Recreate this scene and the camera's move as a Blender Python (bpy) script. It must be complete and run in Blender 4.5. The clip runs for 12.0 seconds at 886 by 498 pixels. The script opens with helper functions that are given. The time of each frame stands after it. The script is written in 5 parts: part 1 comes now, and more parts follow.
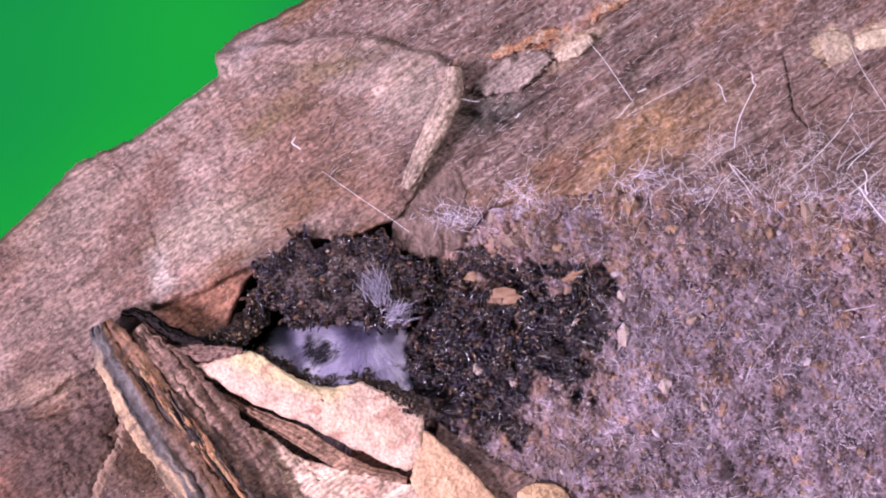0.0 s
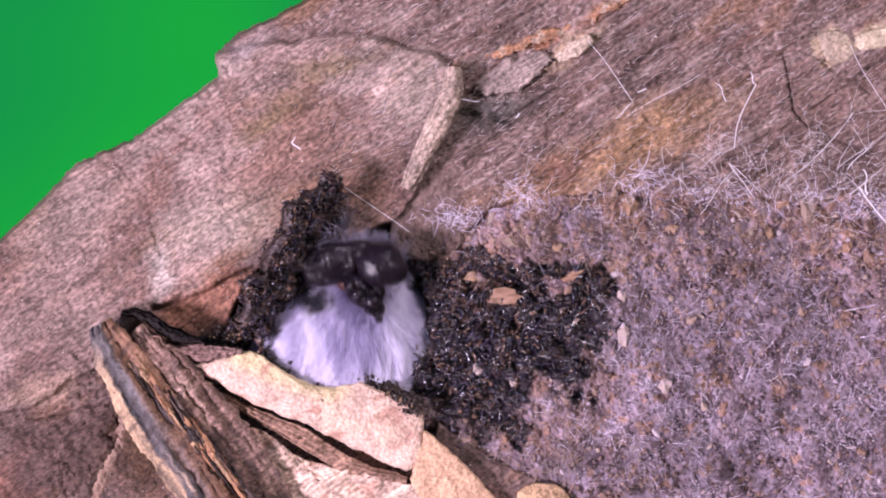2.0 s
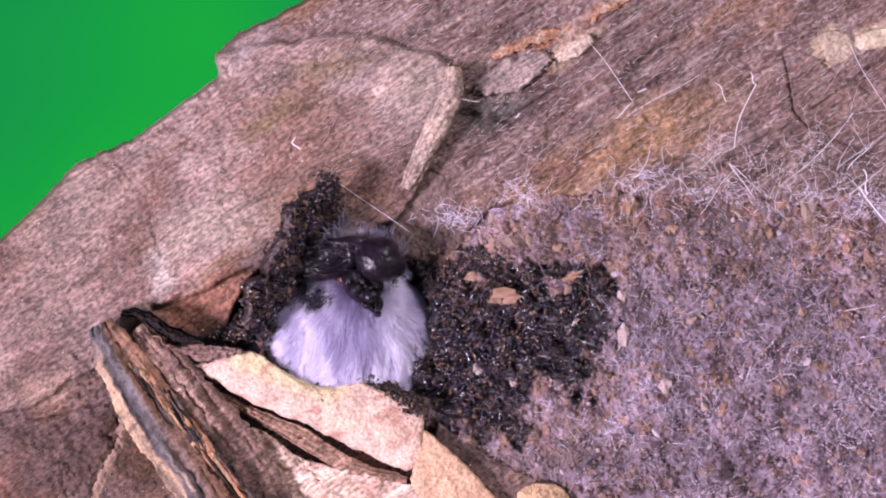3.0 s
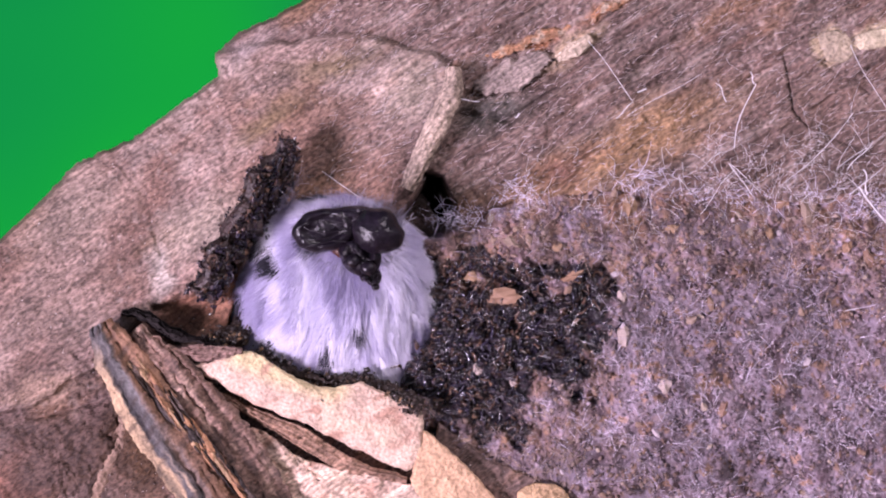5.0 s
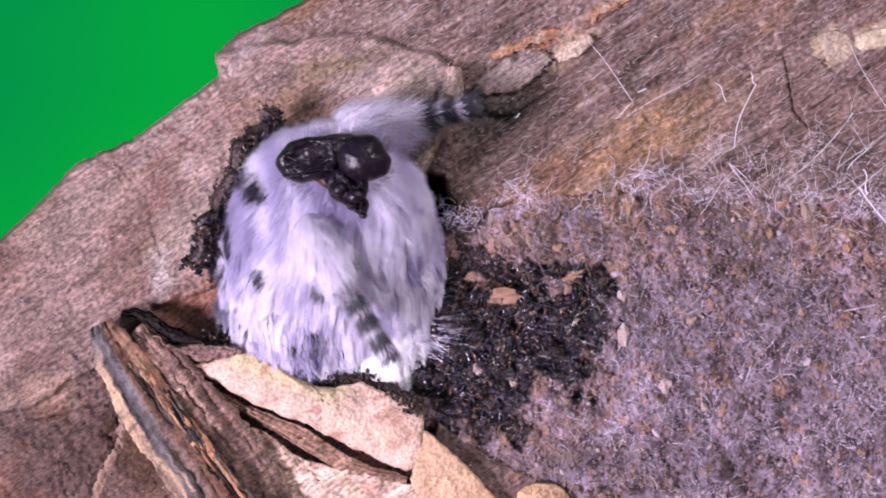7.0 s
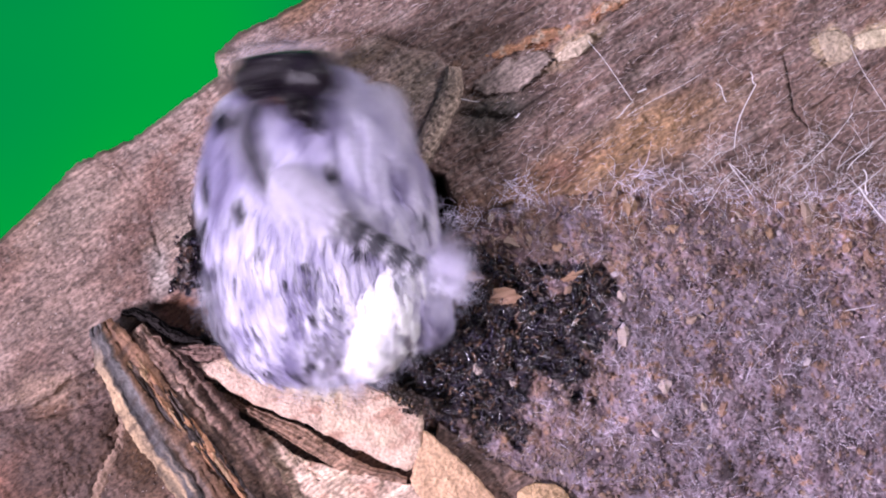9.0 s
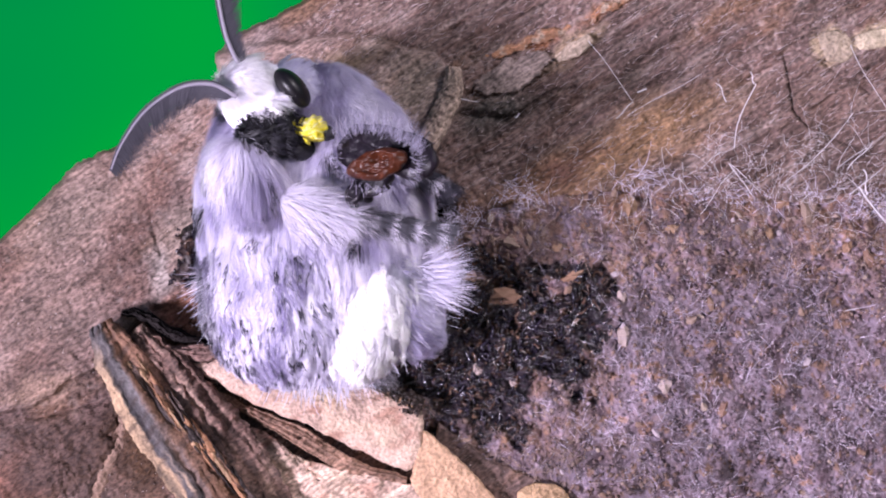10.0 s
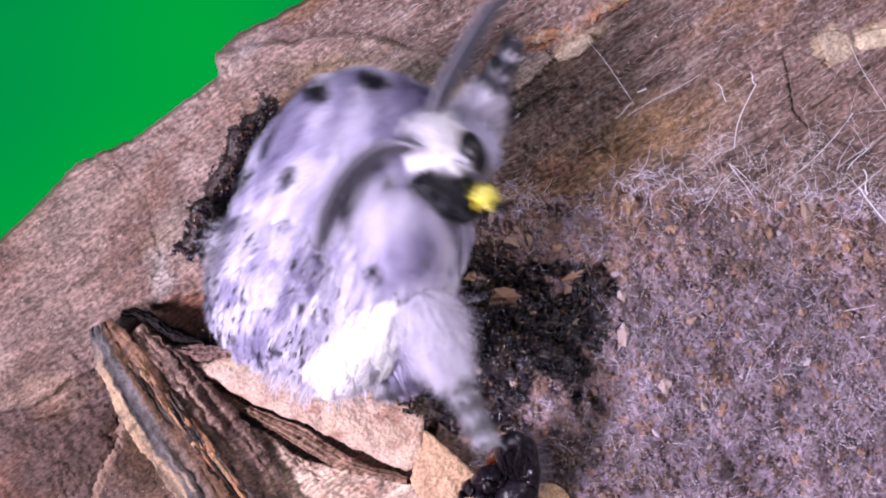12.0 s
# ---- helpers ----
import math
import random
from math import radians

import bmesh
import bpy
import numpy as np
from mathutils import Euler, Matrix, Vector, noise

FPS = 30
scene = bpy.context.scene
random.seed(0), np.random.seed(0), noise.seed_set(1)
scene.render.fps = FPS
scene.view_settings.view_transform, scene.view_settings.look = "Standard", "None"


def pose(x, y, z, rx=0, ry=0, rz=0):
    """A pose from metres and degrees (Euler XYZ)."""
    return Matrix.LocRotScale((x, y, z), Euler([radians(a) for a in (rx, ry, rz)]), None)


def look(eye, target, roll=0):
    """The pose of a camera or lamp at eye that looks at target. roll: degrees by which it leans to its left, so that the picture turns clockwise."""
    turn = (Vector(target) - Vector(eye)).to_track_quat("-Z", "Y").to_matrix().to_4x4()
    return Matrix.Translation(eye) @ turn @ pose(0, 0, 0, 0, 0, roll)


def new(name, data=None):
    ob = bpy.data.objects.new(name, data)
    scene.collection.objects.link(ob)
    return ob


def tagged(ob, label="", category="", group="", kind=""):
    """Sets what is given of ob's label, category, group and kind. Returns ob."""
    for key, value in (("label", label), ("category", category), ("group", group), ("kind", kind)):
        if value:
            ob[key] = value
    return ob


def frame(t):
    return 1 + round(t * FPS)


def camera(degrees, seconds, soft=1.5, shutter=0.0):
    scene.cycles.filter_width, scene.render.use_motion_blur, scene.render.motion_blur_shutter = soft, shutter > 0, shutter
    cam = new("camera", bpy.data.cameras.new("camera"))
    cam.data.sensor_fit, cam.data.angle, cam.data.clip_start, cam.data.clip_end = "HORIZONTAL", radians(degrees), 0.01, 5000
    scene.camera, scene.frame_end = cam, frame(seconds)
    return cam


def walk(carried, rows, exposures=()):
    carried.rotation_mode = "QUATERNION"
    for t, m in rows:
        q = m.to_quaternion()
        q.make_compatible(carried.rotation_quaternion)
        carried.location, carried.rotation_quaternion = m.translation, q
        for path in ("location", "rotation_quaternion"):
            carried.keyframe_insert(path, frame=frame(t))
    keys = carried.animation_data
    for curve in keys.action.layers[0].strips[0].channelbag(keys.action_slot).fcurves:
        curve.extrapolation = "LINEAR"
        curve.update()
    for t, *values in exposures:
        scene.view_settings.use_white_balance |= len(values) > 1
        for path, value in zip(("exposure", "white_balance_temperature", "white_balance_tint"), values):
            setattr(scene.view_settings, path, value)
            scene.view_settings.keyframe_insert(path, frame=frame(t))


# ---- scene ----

# The bark face is laid out on a plan: U metres to one plan unit, x to the right, y down, (784, 441) on the lens axis,
# h in millimetres in front of the bark's mean plane.
U = 0.000055
DIST = 0.2
ZC = 0.35
BASE = 441 + ZC / U

# ---- camera ----
cam = camera(24.33, 12.0, soft=2.0, shutter=2.0)
EYE = look((0, -DIST, ZC), (0, 0, ZC))
walk(cam, [(0.0, EYE), (12.0, EYE)], exposures=[(0.0, 0.12, 6120, 26), (6.5, 0.06, 6040, 21.5), (9.0, 0.03, 5900, 15), (12.0, 0.02, 5900, 15)])

# ---- light ----
world = bpy.data.worlds.new("world")
scene.world = world
world.use_nodes = True
wn = world.node_tree.nodes
sky = wn.new("ShaderNodeTexSky")
sky.sky_type = "NISHITA"
sky.sun_disc = False
sky.sun_elevation = radians(38)
sky.sun_rotation = radians(140)
wn["Background"].inputs["Strength"].default_value = 0.042
world.node_tree.links.new(sky.outputs["Color"], wn["Background"].inputs["Color"])
sun = new("sun", bpy.data.lights.new("sun", "SUN"))
sun.data.energy, sun.data.angle, sun.data.color = 1.95, radians(12), (1.0, 0.87, 0.85)
sun.matrix_world = look((0.55, -0.66, 0.62), (0, 0, 0))
# cool work lamp that stands low on the ground beside the camera
lamp = new("work_lamp", bpy.data.lights.new("work_lamp", "AREA"))
lamp.data.shape, lamp.data.size, lamp.data.energy, lamp.data.color = "DISK", 0.24, 16.8, (1.0, 0.86, 0.97)
lamp.matrix_world = look((-0.66, -0.62, 0.13), (0, 0, ZC))


# ---- noise and plan helpers ----
def lattice(ix, iy, seed):
    h = (ix.astype(np.int64) * 374761393 + iy.astype(np.int64) * 668265263 + seed * 974634777) & 0xFFFFFFFF
    h = ((h ^ (h >> 13)) * 1274126177) & 0xFFFFFFFF
    h = ((h ^ (h >> 16)) * 2246822519) & 0xFFFFFFFF
    return ((h ^ (h >> 15)) & 0xFFFF) / 65535.0


def vnoise(x, y, seed=0):
    ix, iy = np.floor(x), np.floor(y)
    fx, fy = x - ix, y - iy
    fx, fy = fx * fx * (3 - 2 * fx), fy * fy * (3 - 2 * fy)
    a, b = lattice(ix, iy, seed), lattice(ix + 1, iy, seed)
    c, d = lattice(ix, iy + 1, seed), lattice(ix + 1, iy + 1, seed)
    return (a * (1 - fx) + b * fx) * (1 - fy) + (c * (1 - fx) + d * fx) * fy


def fbm(x, y, seed=0, octaves=4):
    """Layered noise, about -1 to 1."""
    total, amp, norm = 0.0, 1.0, 0.0
    for k in range(octaves):
        total = total + amp * (vnoise(x * 2 ** k, y * 2 ** k, seed + 17 * k) * 2 - 1)
        norm += amp
        amp *= 0.5
    return total / norm


def smooth(a, b, v):
    k = np.clip((v - a) / (b - a), 0, 1)
    return k * k * (3 - 2 * k)


def line_distance(x, y, pts):
    best = np.full(np.shape(x), 1e9)
    for (ax, ay), (bx, by) in zip(pts, pts[1:]):
        dx, dy = bx - ax, by - ay
        k = np.clip(((x - ax) * dx + (y - ay) * dy) / (dx * dx + dy * dy), 0, 1)
        best = np.minimum(best, np.hypot(x - ax - k * dx, y - ay - k * dy))
    return best


def inside(x, y, pts):
    """Signed distance to a closed outline, positive within it."""
    odd = np.zeros(np.shape(x), bool)
    ring = list(pts) + [pts[0]]
    for (ax, ay), (bx, by) in zip(ring, ring[1:]):
        if ay != by:
            odd ^= ((ay > y) != (by > y)) & (x < (bx - ax) * (y - ay) / (by - ay) + ax)
    return np.where(odd, 1, -1) * line_distance(x, y, ring)


def blob(x, y, cx, cy, rx, ry, turn=0.0):
    """1 in the middle of a soft ellipse, 0 outside it."""
    c, s = math.cos(radians(turn)), math.sin(radians(turn))
    dx, dy = x - cx, y - cy
    return np.clip(1 - np.hypot((dx * c - dy * s) / rx, (dx * s + dy * c) / ry), 0, 1)


def spread(x, y, h):
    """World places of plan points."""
    k = 1 - h / 1000 / DIST
    return np.stack([(x - 784) * U * k, -h / 1000 + 0 * x, ZC + (441 - y) * U * k], -1)


def spot(x, y, h):
    return Vector(spread(np.float64(x), np.float64(y), np.float64(h)))


def off(dx, dy, dh=0.0):
    """An offset in a thing's own space: plan units right and down, millimetres towards the front."""
    return Vector((dx * U, -dh / 1000, -dy * U))


# ---- mesh helpers ----
def link(name, me, parent=None, label="", kind=""):
    ob = new(name, me)
    if parent is not None:
        ob.parent = parent
    return tagged(ob, label, kind=kind)


def mesh_from(name, verts, faces, material, tint=None, gloss=None, flat=False):
    me = bpy.data.meshes.new(name)
    verts = np.asarray(verts, np.float64)
    faces = np.asarray(faces, np.int64)
    n = faces.shape[1]
    me.vertices.add(len(verts))
    me.vertices.foreach_set("co", verts.ravel())
    me.loops.add(faces.size)
    me.loops.foreach_set("vertex_index", faces.ravel())
    me.polygons.add(len(faces))
    me.polygons.foreach_set("loop_start", np.arange(len(faces)) * n)
    me.polygons.foreach_set("loop_total", np.full(len(faces), n))
    me.update(calc_edges=True)
    me.polygons.foreach_set("use_smooth", np.full(len(faces), not flat))
    if tint is not None:
        col = me.attributes.new("tint", "FLOAT_COLOR", "POINT")
        rgba = np.ones((len(verts), 4))
        rgba[:, :3] = tint
        col.data.foreach_set("color", rgba.ravel())
    if gloss is not None:
        me.attributes.new("gloss", "FLOAT", "POINT").data.foreach_set("value", np.asarray(gloss, float).ravel())
    me.materials.append(material)
    return me


def grid_faces(rows, cols, wrap=False):
    i = np.arange(rows - 1)[:, None] * cols
    j = np.arange(cols if wrap else cols - 1)[None, :]
    k = (j + 1) % cols
    return np.stack([(i + j), (i + cols + j), (i + cols + k), (i + k)], -1).reshape(-1, 4)


def part(name, bm, material, parent, label=""):
    me = bpy.data.meshes.new(name)
    bm.to_mesh(me)
    bm.free()
    me.materials.append(material)
    for p in me.polygons:
        p.use_smooth = True
    return link(name, me, parent, label)


def curve_points(pts, n):
    """A smooth line through control points, as n points."""
    p = np.array([pts[0], *pts, pts[-1]], float)
    t = np.linspace(0, len(pts) - 1 - 1e-9, n)
    i = t.astype(int)
    f = (t - i)[:, None]
    a, b, c, d = p[i], p[i + 1], p[i + 2], p[i + 3]
    return 0.5 * (2 * b + (c - a) * f + (2 * a - 5 * b + 4 * c - d) * f ** 2 + (3 * b - a - 3 * c + d) * f ** 3)


# ---- crumbs and hairs ----
def grains(roots, sizes, tints, seed, gloss=0.0, flat=0.6):
    """Crumbs: small uneven lumps at the given places (metres), as one mesh's vertices and faces."""
    rng = np.random.default_rng(seed)
    base = np.array([(1, 0, 0), (0, 1, 0), (-1, 0, 0), (0, -1, 0), (0, 0, 1), (0, 0, -1)], float)
    tri = np.array([(0, 1, 4), (1, 2, 4), (2, 3, 4), (3, 0, 4), (1, 0, 5), (2, 1, 5), (3, 2, 5), (0, 3, 5)])
    n = len(roots)
    q = np.linalg.qr(rng.normal(size=(n, 3, 3)))[0]
    shape = base[None] * rng.uniform(0.45, 1.25, (n, 6, 1)) * np.array((1, flat, 0.75))
    v = roots[:, None] + np.einsum("nij,nkj->nki", q, shape) * sizes[:, None, None]
    f = (np.arange(n)[:, None, None] * 6 + tri[None]).reshape(-1, 3)
    return v.reshape(-1, 3), f, np.repeat(tints, 6, 0), np.full(n * 6, gloss)


def strands(roots, dirs, ups, length, lift, width, tints, bend=0.0, levels=5, seed=1, pull=None):
    """Hairs as tapered ribbons: from a root along dirs, rising along ups."""
    rng = np.random.default_rng(seed)
    n = len(roots)
    s = np.linspace(0, 1, levels)[None, :, None]
    length, lift = np.reshape(length, (-1, 1, 1)), np.reshape(lift, (-1, 1, 1))
    wob = rng.normal(size=(n, 1, 3)) * 0.05 * length
    c = roots[:, None] + dirs[:, None] * length * s + ups[:, None] * lift * np.sin(s * 2.2) + wob * s ** 2 * (1 + bend)
    if pull is not None:
        c = c + pull[:, None] * s ** 1.3
    side = np.cross(dirs, ups + 0.22 * rng.normal(size=(n, 3)))
    side /= np.linalg.norm(side, axis=1)[:, None] + 1e-9
    w = np.reshape(width, (-1, 1, 1)) * (1 - 0.85 * s ** 1.5)
    v = np.stack([c - side[:, None] * w, c + side[:, None] * w], 2).reshape(-1, 3)
    k = np.arange(levels - 1)
    quad = np.stack([2 * k, 2 * k + 1, 2 * k + 3, 2 * k + 2], -1)
    f = (np.arange(n)[:, None, None] * levels * 2 + quad[None]).reshape(-1, 4)
    return v, f, np.repeat(tints, levels * 2, 0)


def locks(x, y, wide, tall, seed):
    """The lock of hair that each root belongs to: its middle and a random number for it."""
    ix, iy = np.floor(x / wide), np.floor(y / tall)
    best, bx, by, br = np.full(len(x), 1e9), x.copy(), y.copy(), 0 * x
    for i in (-1, 0, 1):
        for j in (-1, 0, 1):
            px = (ix + i + lattice(ix + i, iy + j, seed)) * wide
            py = (iy + j + lattice(ix + i, iy + j, seed + 1)) * tall
            d = ((px - x) / wide) ** 2 + ((py - y) / tall) ** 2
            near = d < best
            best, bx, by = np.where(near, d, best), np.where(near, px, bx), np.where(near, py, by)
            br = np.where(near, lattice(ix + i, iy + j, seed + 2), br)
    return bx, by, br


def unit(v):
    return v / (np.linalg.norm(v, axis=-1, keepdims=True) + 1e-9)


# ---- materials ----
def material(name):
    m = bpy.data.materials.new(name)
    m.use_nodes = True
    return m, m.node_tree.nodes, m.node_tree.links, m.node_tree.nodes["Principled BSDF"]


def tinted(name, rough=0.8, speck=0.35, grain=0.35, bump=0.4, gloss=False, spec=0.3, stretch=(1, 1, 1), streak=0.0):
    """A surface in its own tint with speckles of about `grain` millimetres and two scales of relief."""
    m, n, l, bsdf = material(name)
    tint = n.new("ShaderNodeAttribute")
    tint.attribute_name = "tint"
    co = n.new("ShaderNodeTexCoord")
    sc = n.new("ShaderNodeMapping")
    sc.inputs["Scale"].default_value = stretch
    fine = n.new("ShaderNodeTexNoise")
    fine.inputs["Scale"].default_value = 1000 / grain
    fine.inputs["Detail"].default_value = 3
    wide = n.new("ShaderNodeTexNoise")
    wide.inputs["Scale"].default_value = 1000 / grain / 9
    wide.inputs["Detail"].default_value = 4
    turn = n.new("ShaderNodeVectorRotate")
    turn.rotation_type = "Y_AXIS"
    turn.inputs["Angle"].default_value = radians(33)
    l.new(co.outputs["Object"], turn.inputs["Vector"])
    if streak:
        sc.inputs["Scale"].default_value = (0.5, 1, 1)
        l.new(turn.outputs["Vector"], sc.inputs["Vector"])
    else:
        l.new(co.outputs["Object"], sc.inputs["Vector"])
    for t in (fine, wide):
        l.new(sc.outputs["Vector"], t.inputs["Vector"])
    ramp = n.new("ShaderNodeMapRange")
    ramp.inputs["From Min"].default_value, ramp.inputs["From Max"].default_value = 0.33, 0.67
    ramp.inputs["To Min"].default_value, ramp.inputs["To Max"].default_value = 1 - speck, 1 + speck
    l.new(fine.outputs["Fac"], ramp.inputs["Value"])
    ramp2 = n.new("ShaderNodeMapRange")
    ramp2.inputs["From Min"].default_value, ramp2.inputs["From Max"].default_value = 0.3, 0.7
    ramp2.inputs["To Min"].default_value, ramp2.inputs["To Max"].default_value = 1 - speck * 0.6, 1 + speck * 0.6
    l.new(wide.outputs["Fac"], ramp2.inputs["Value"])
    both = n.new("ShaderNodeMath")
    both.operation = "MULTIPLY"
    l.new(ramp.outputs["Result"], both.inputs[0])
    l.new(ramp2.outputs["Result"], both.inputs[1])
    if streak:
        flat = n.new("ShaderNodeMapping")
        flat.inputs["Scale"].default_value = (0.12, 1, 1)
        l.new(turn.outputs["Vector"], flat.inputs["Vector"])
        lines = n.new("ShaderNodeTexNoise")
        lines.inputs["Scale"].default_value = 2700
        lines.inputs["Detail"].default_value = 4
        l.new(flat.outputs["Vector"], lines.inputs["Vector"])
        ramp3 = n.new("ShaderNodeMapRange")
        ramp3.inputs["From Min"].default_value, ramp3.inputs["From Max"].default_value = 0.3, 0.7
        ramp3.inputs["To Min"].default_value, ramp3.inputs["To Max"].default_value = 1 - streak, 1 + streak
        l.new(lines.outputs["Fac"], ramp3.inputs["Value"])
        more = n.new("ShaderNodeMath")
        more.operation = "MULTIPLY"
        l.new(both.outputs["Value"], more.inputs[0])
        l.new(ramp3.outputs["Result"], more.inputs[1])
        both = more
    mul = n.new("ShaderNodeVectorMath")
    mul.operation = "SCALE"
    l.new(tint.outputs["Color"], mul.inputs[0])
    l.new(both.outputs["Value"], mul.inputs["Scale"])
    l.new(mul.outputs["Vector"], bsdf.inputs["Base Color"])
    bp = n.new("ShaderNodeBump")
    bp.inputs["Strength"].default_value = bump
    bp.inputs["Distance"].default_value = grain / 1000
    l.new(fine.outputs["Fac"], bp.inputs["Height"])
    l.new(bp.outputs["Normal"], bsdf.inputs["Normal"])
    bsdf.inputs["Roughness"].default_value = rough
    bsdf.inputs["Specular IOR Level"].default_value = spec
    if gloss:
        g = n.new("ShaderNodeAttribute")
        g.attribute_name = "gloss"
        r = n.new("ShaderNodeMapRange")
        r.inputs["To Min"].default_value, r.inputs["To Max"].default_value = rough, 0.2
        l.new(g.outputs["Fac"], r.inputs["Value"])
        l.new(r.outputs["Result"], bsdf.inputs["Roughness"])
        r2 = n.new("ShaderNodeMapRange")
        r2.inputs["To Min"].default_value, r2.inputs["To Max"].default_value = spec, 0.85
        l.new(g.outputs["Fac"], r2.inputs["Value"])
        l.new(r2.outputs["Result"], bsdf.inputs["Specular IOR Level"])
    return m


def plain(name, colour, rough=0.5, spec=0.5, vary=0.2, grain=0.5, bump=0.2, sub=0.0):
    m, n, l, bsdf = material(name)
    co = n.new("ShaderNodeTexCoord")
    t = n.new("ShaderNodeTexNoise")
    t.inputs["Scale"].default_value = 1000 / grain
    t.inputs["Detail"].default_value = 4
    l.new(co.outputs["Object"], t.inputs["Vector"])
    r = n.new("ShaderNodeValToRGB")
    r.color_ramp.elements[0].position, r.color_ramp.elements[1].position = 0.3, 0.7
    r.color_ramp.elements[0].color = (*[c * (1 - vary) for c in colour], 1)
    r.color_ramp.elements[1].color = (*[min(1, c * (1 + vary)) for c in colour], 1)
    l.new(t.outputs["Fac"], r.inputs["Fac"])
    l.new(r.outputs["Color"], bsdf.inputs["Base Color"])
    bp = n.new("ShaderNodeBump")
    bp.inputs["Strength"].default_value = bump
    bp.inputs["Distance"].default_value = grain / 2000
    l.new(t.outputs["Fac"], bp.inputs["Height"])
    l.new(bp.outputs["Normal"], bsdf.inputs["Normal"])
    bsdf.inputs["Roughness"].default_value = rough
    bsdf.inputs["Specular IOR Level"].default_value = spec
    if sub:
        bsdf.inputs["Subsurface Weight"].default_value = sub
        bsdf.inputs["Subsurface Scale"].default_value = 0.0008
    return m


def random_tone(name, colours, rough=0.7):
    """A material that takes one of several colours piece by piece."""
    m, n, l, bsdf = material(name)
    info = n.new("ShaderNodeObjectInfo")
    r = n.new("ShaderNodeValToRGB")
    r.color_ramp.interpolation = "CONSTANT"
    while len(r.color_ramp.elements) < len(colours):
        r.color_ramp.elements.new(0.5)
    for k, (e, c) in enumerate(zip(r.color_ramp.elements, colours)):
        e.position = k / len(colours)
        e.color = (*c, 1)
    l.new(info.outputs["Random"], r.inputs["Fac"])
    t = n.new("ShaderNodeTexNoise")
    t.inputs["Scale"].default_value = 3500
    co = n.new("ShaderNodeTexCoord")
    l.new(co.outputs["Object"], t.inputs["Vector"])
    mr = n.new("ShaderNodeMapRange")
    mr.inputs["To Min"].default_value, mr.inputs["To Max"].default_value = 0.5, 1.5
    l.new(t.outputs["Fac"], mr.inputs["Value"])
    mul = n.new("ShaderNodeVectorMath")
    mul.operation = "SCALE"
    l.new(r.outputs["Color"], mul.inputs[0])
    l.new(mr.outputs["Result"], mul.inputs["Scale"])
    l.new(mul.outputs["Vector"], bsdf.inputs["Base Color"])
    bsdf.inputs["Roughness"].default_value = rough
    return m


BARK = tinted("bark", 0.78, 0.48, 0.27, 0.9, streak=0.34)
INNER = tinted("inner_bark", 0.8, 0.3, 0.3, 0.7)
CRUMB = tinted("cocoon_crumb", 0.65, 0.28, 0.45, 1.0, gloss=True)
GRIT = tinted("grit", 0.6, 0.2, 0.2, 0.2, gloss=True)
FUR = tinted("fur", 0.6, 0.06, 0.5, 0.0, spec=0.25)


def let_light_through(m, share):
    """Thin hairs pass part of the light on."""
    n, l = m.node_tree.nodes, m.node_tree.links
    bsdf, out = n["Principled BSDF"], n["Material Output"]
    tr, mx = n.new("ShaderNodeBsdfTranslucent"), n.new("ShaderNodeMixShader")
    l.new(bsdf.inputs["Base Color"].links[0].from_socket, tr.inputs["Color"])
    mx.inputs["Fac"].default_value = share
    l.new(bsdf.outputs["BSDF"], mx.inputs[1])
    l.new(tr.outputs["BSDF"], mx.inputs[2])
    l.new(mx.outputs["Shader"], out.inputs["Surface"])


let_light_through(FUR, 0.25)
SKIN = plain("moth_skin", (0.88, 0.85, 0.95), 0.8, 0.2, 0.1, 0.8)
BLACK = plain("black_scales", (0.012, 0.011, 0.014), 0.55, 0.4, 0.4, 0.25, 0.5)
EYEBLACK = plain("eye_black", (0.006, 0.005, 0.007), 0.38, 0.35, 0.1, 0.2, 0.05)
YELLOW = plain("yellow_scales", (0.92, 0.82, 0.05), 0.4, 0.4, 0.2, 0.3)
SHELL = plain("pupa_shell", (0.009, 0.006, 0.010), 0.3, 0.32, 0.5, 0.7, 0.5)
RUST = plain("pupa_shell_lining", (0.06, 0.015, 0.005), 0.35, 0.4, 0.4, 0.8)
SILK = plain("silk", (0.72, 0.68, 0.72), 0.4, 0.5, 0.1, 0.5)
TAN = random_tone("tan_chips", [(0.26, 0.15, 0.095), (0.27, 0.19, 0.15), (0.27, 0.165, 0.10), (0.21, 0.12, 0.085)])
PALE = plain("pale_pith", (0.46, 0.36, 0.33), 0.8, 0.2, 0.35, 0.5, 0.4)
CHIP = random_tone("wood_chips", [(0.27, 0.18, 0.135), (0.34, 0.26, 0.21), (0.20, 0.125, 0.095), (0.29, 0.225, 0.26), (0.40, 0.33, 0.35), (0.24, 0.15, 0.11), (0.21, 0.15, 0.18)])


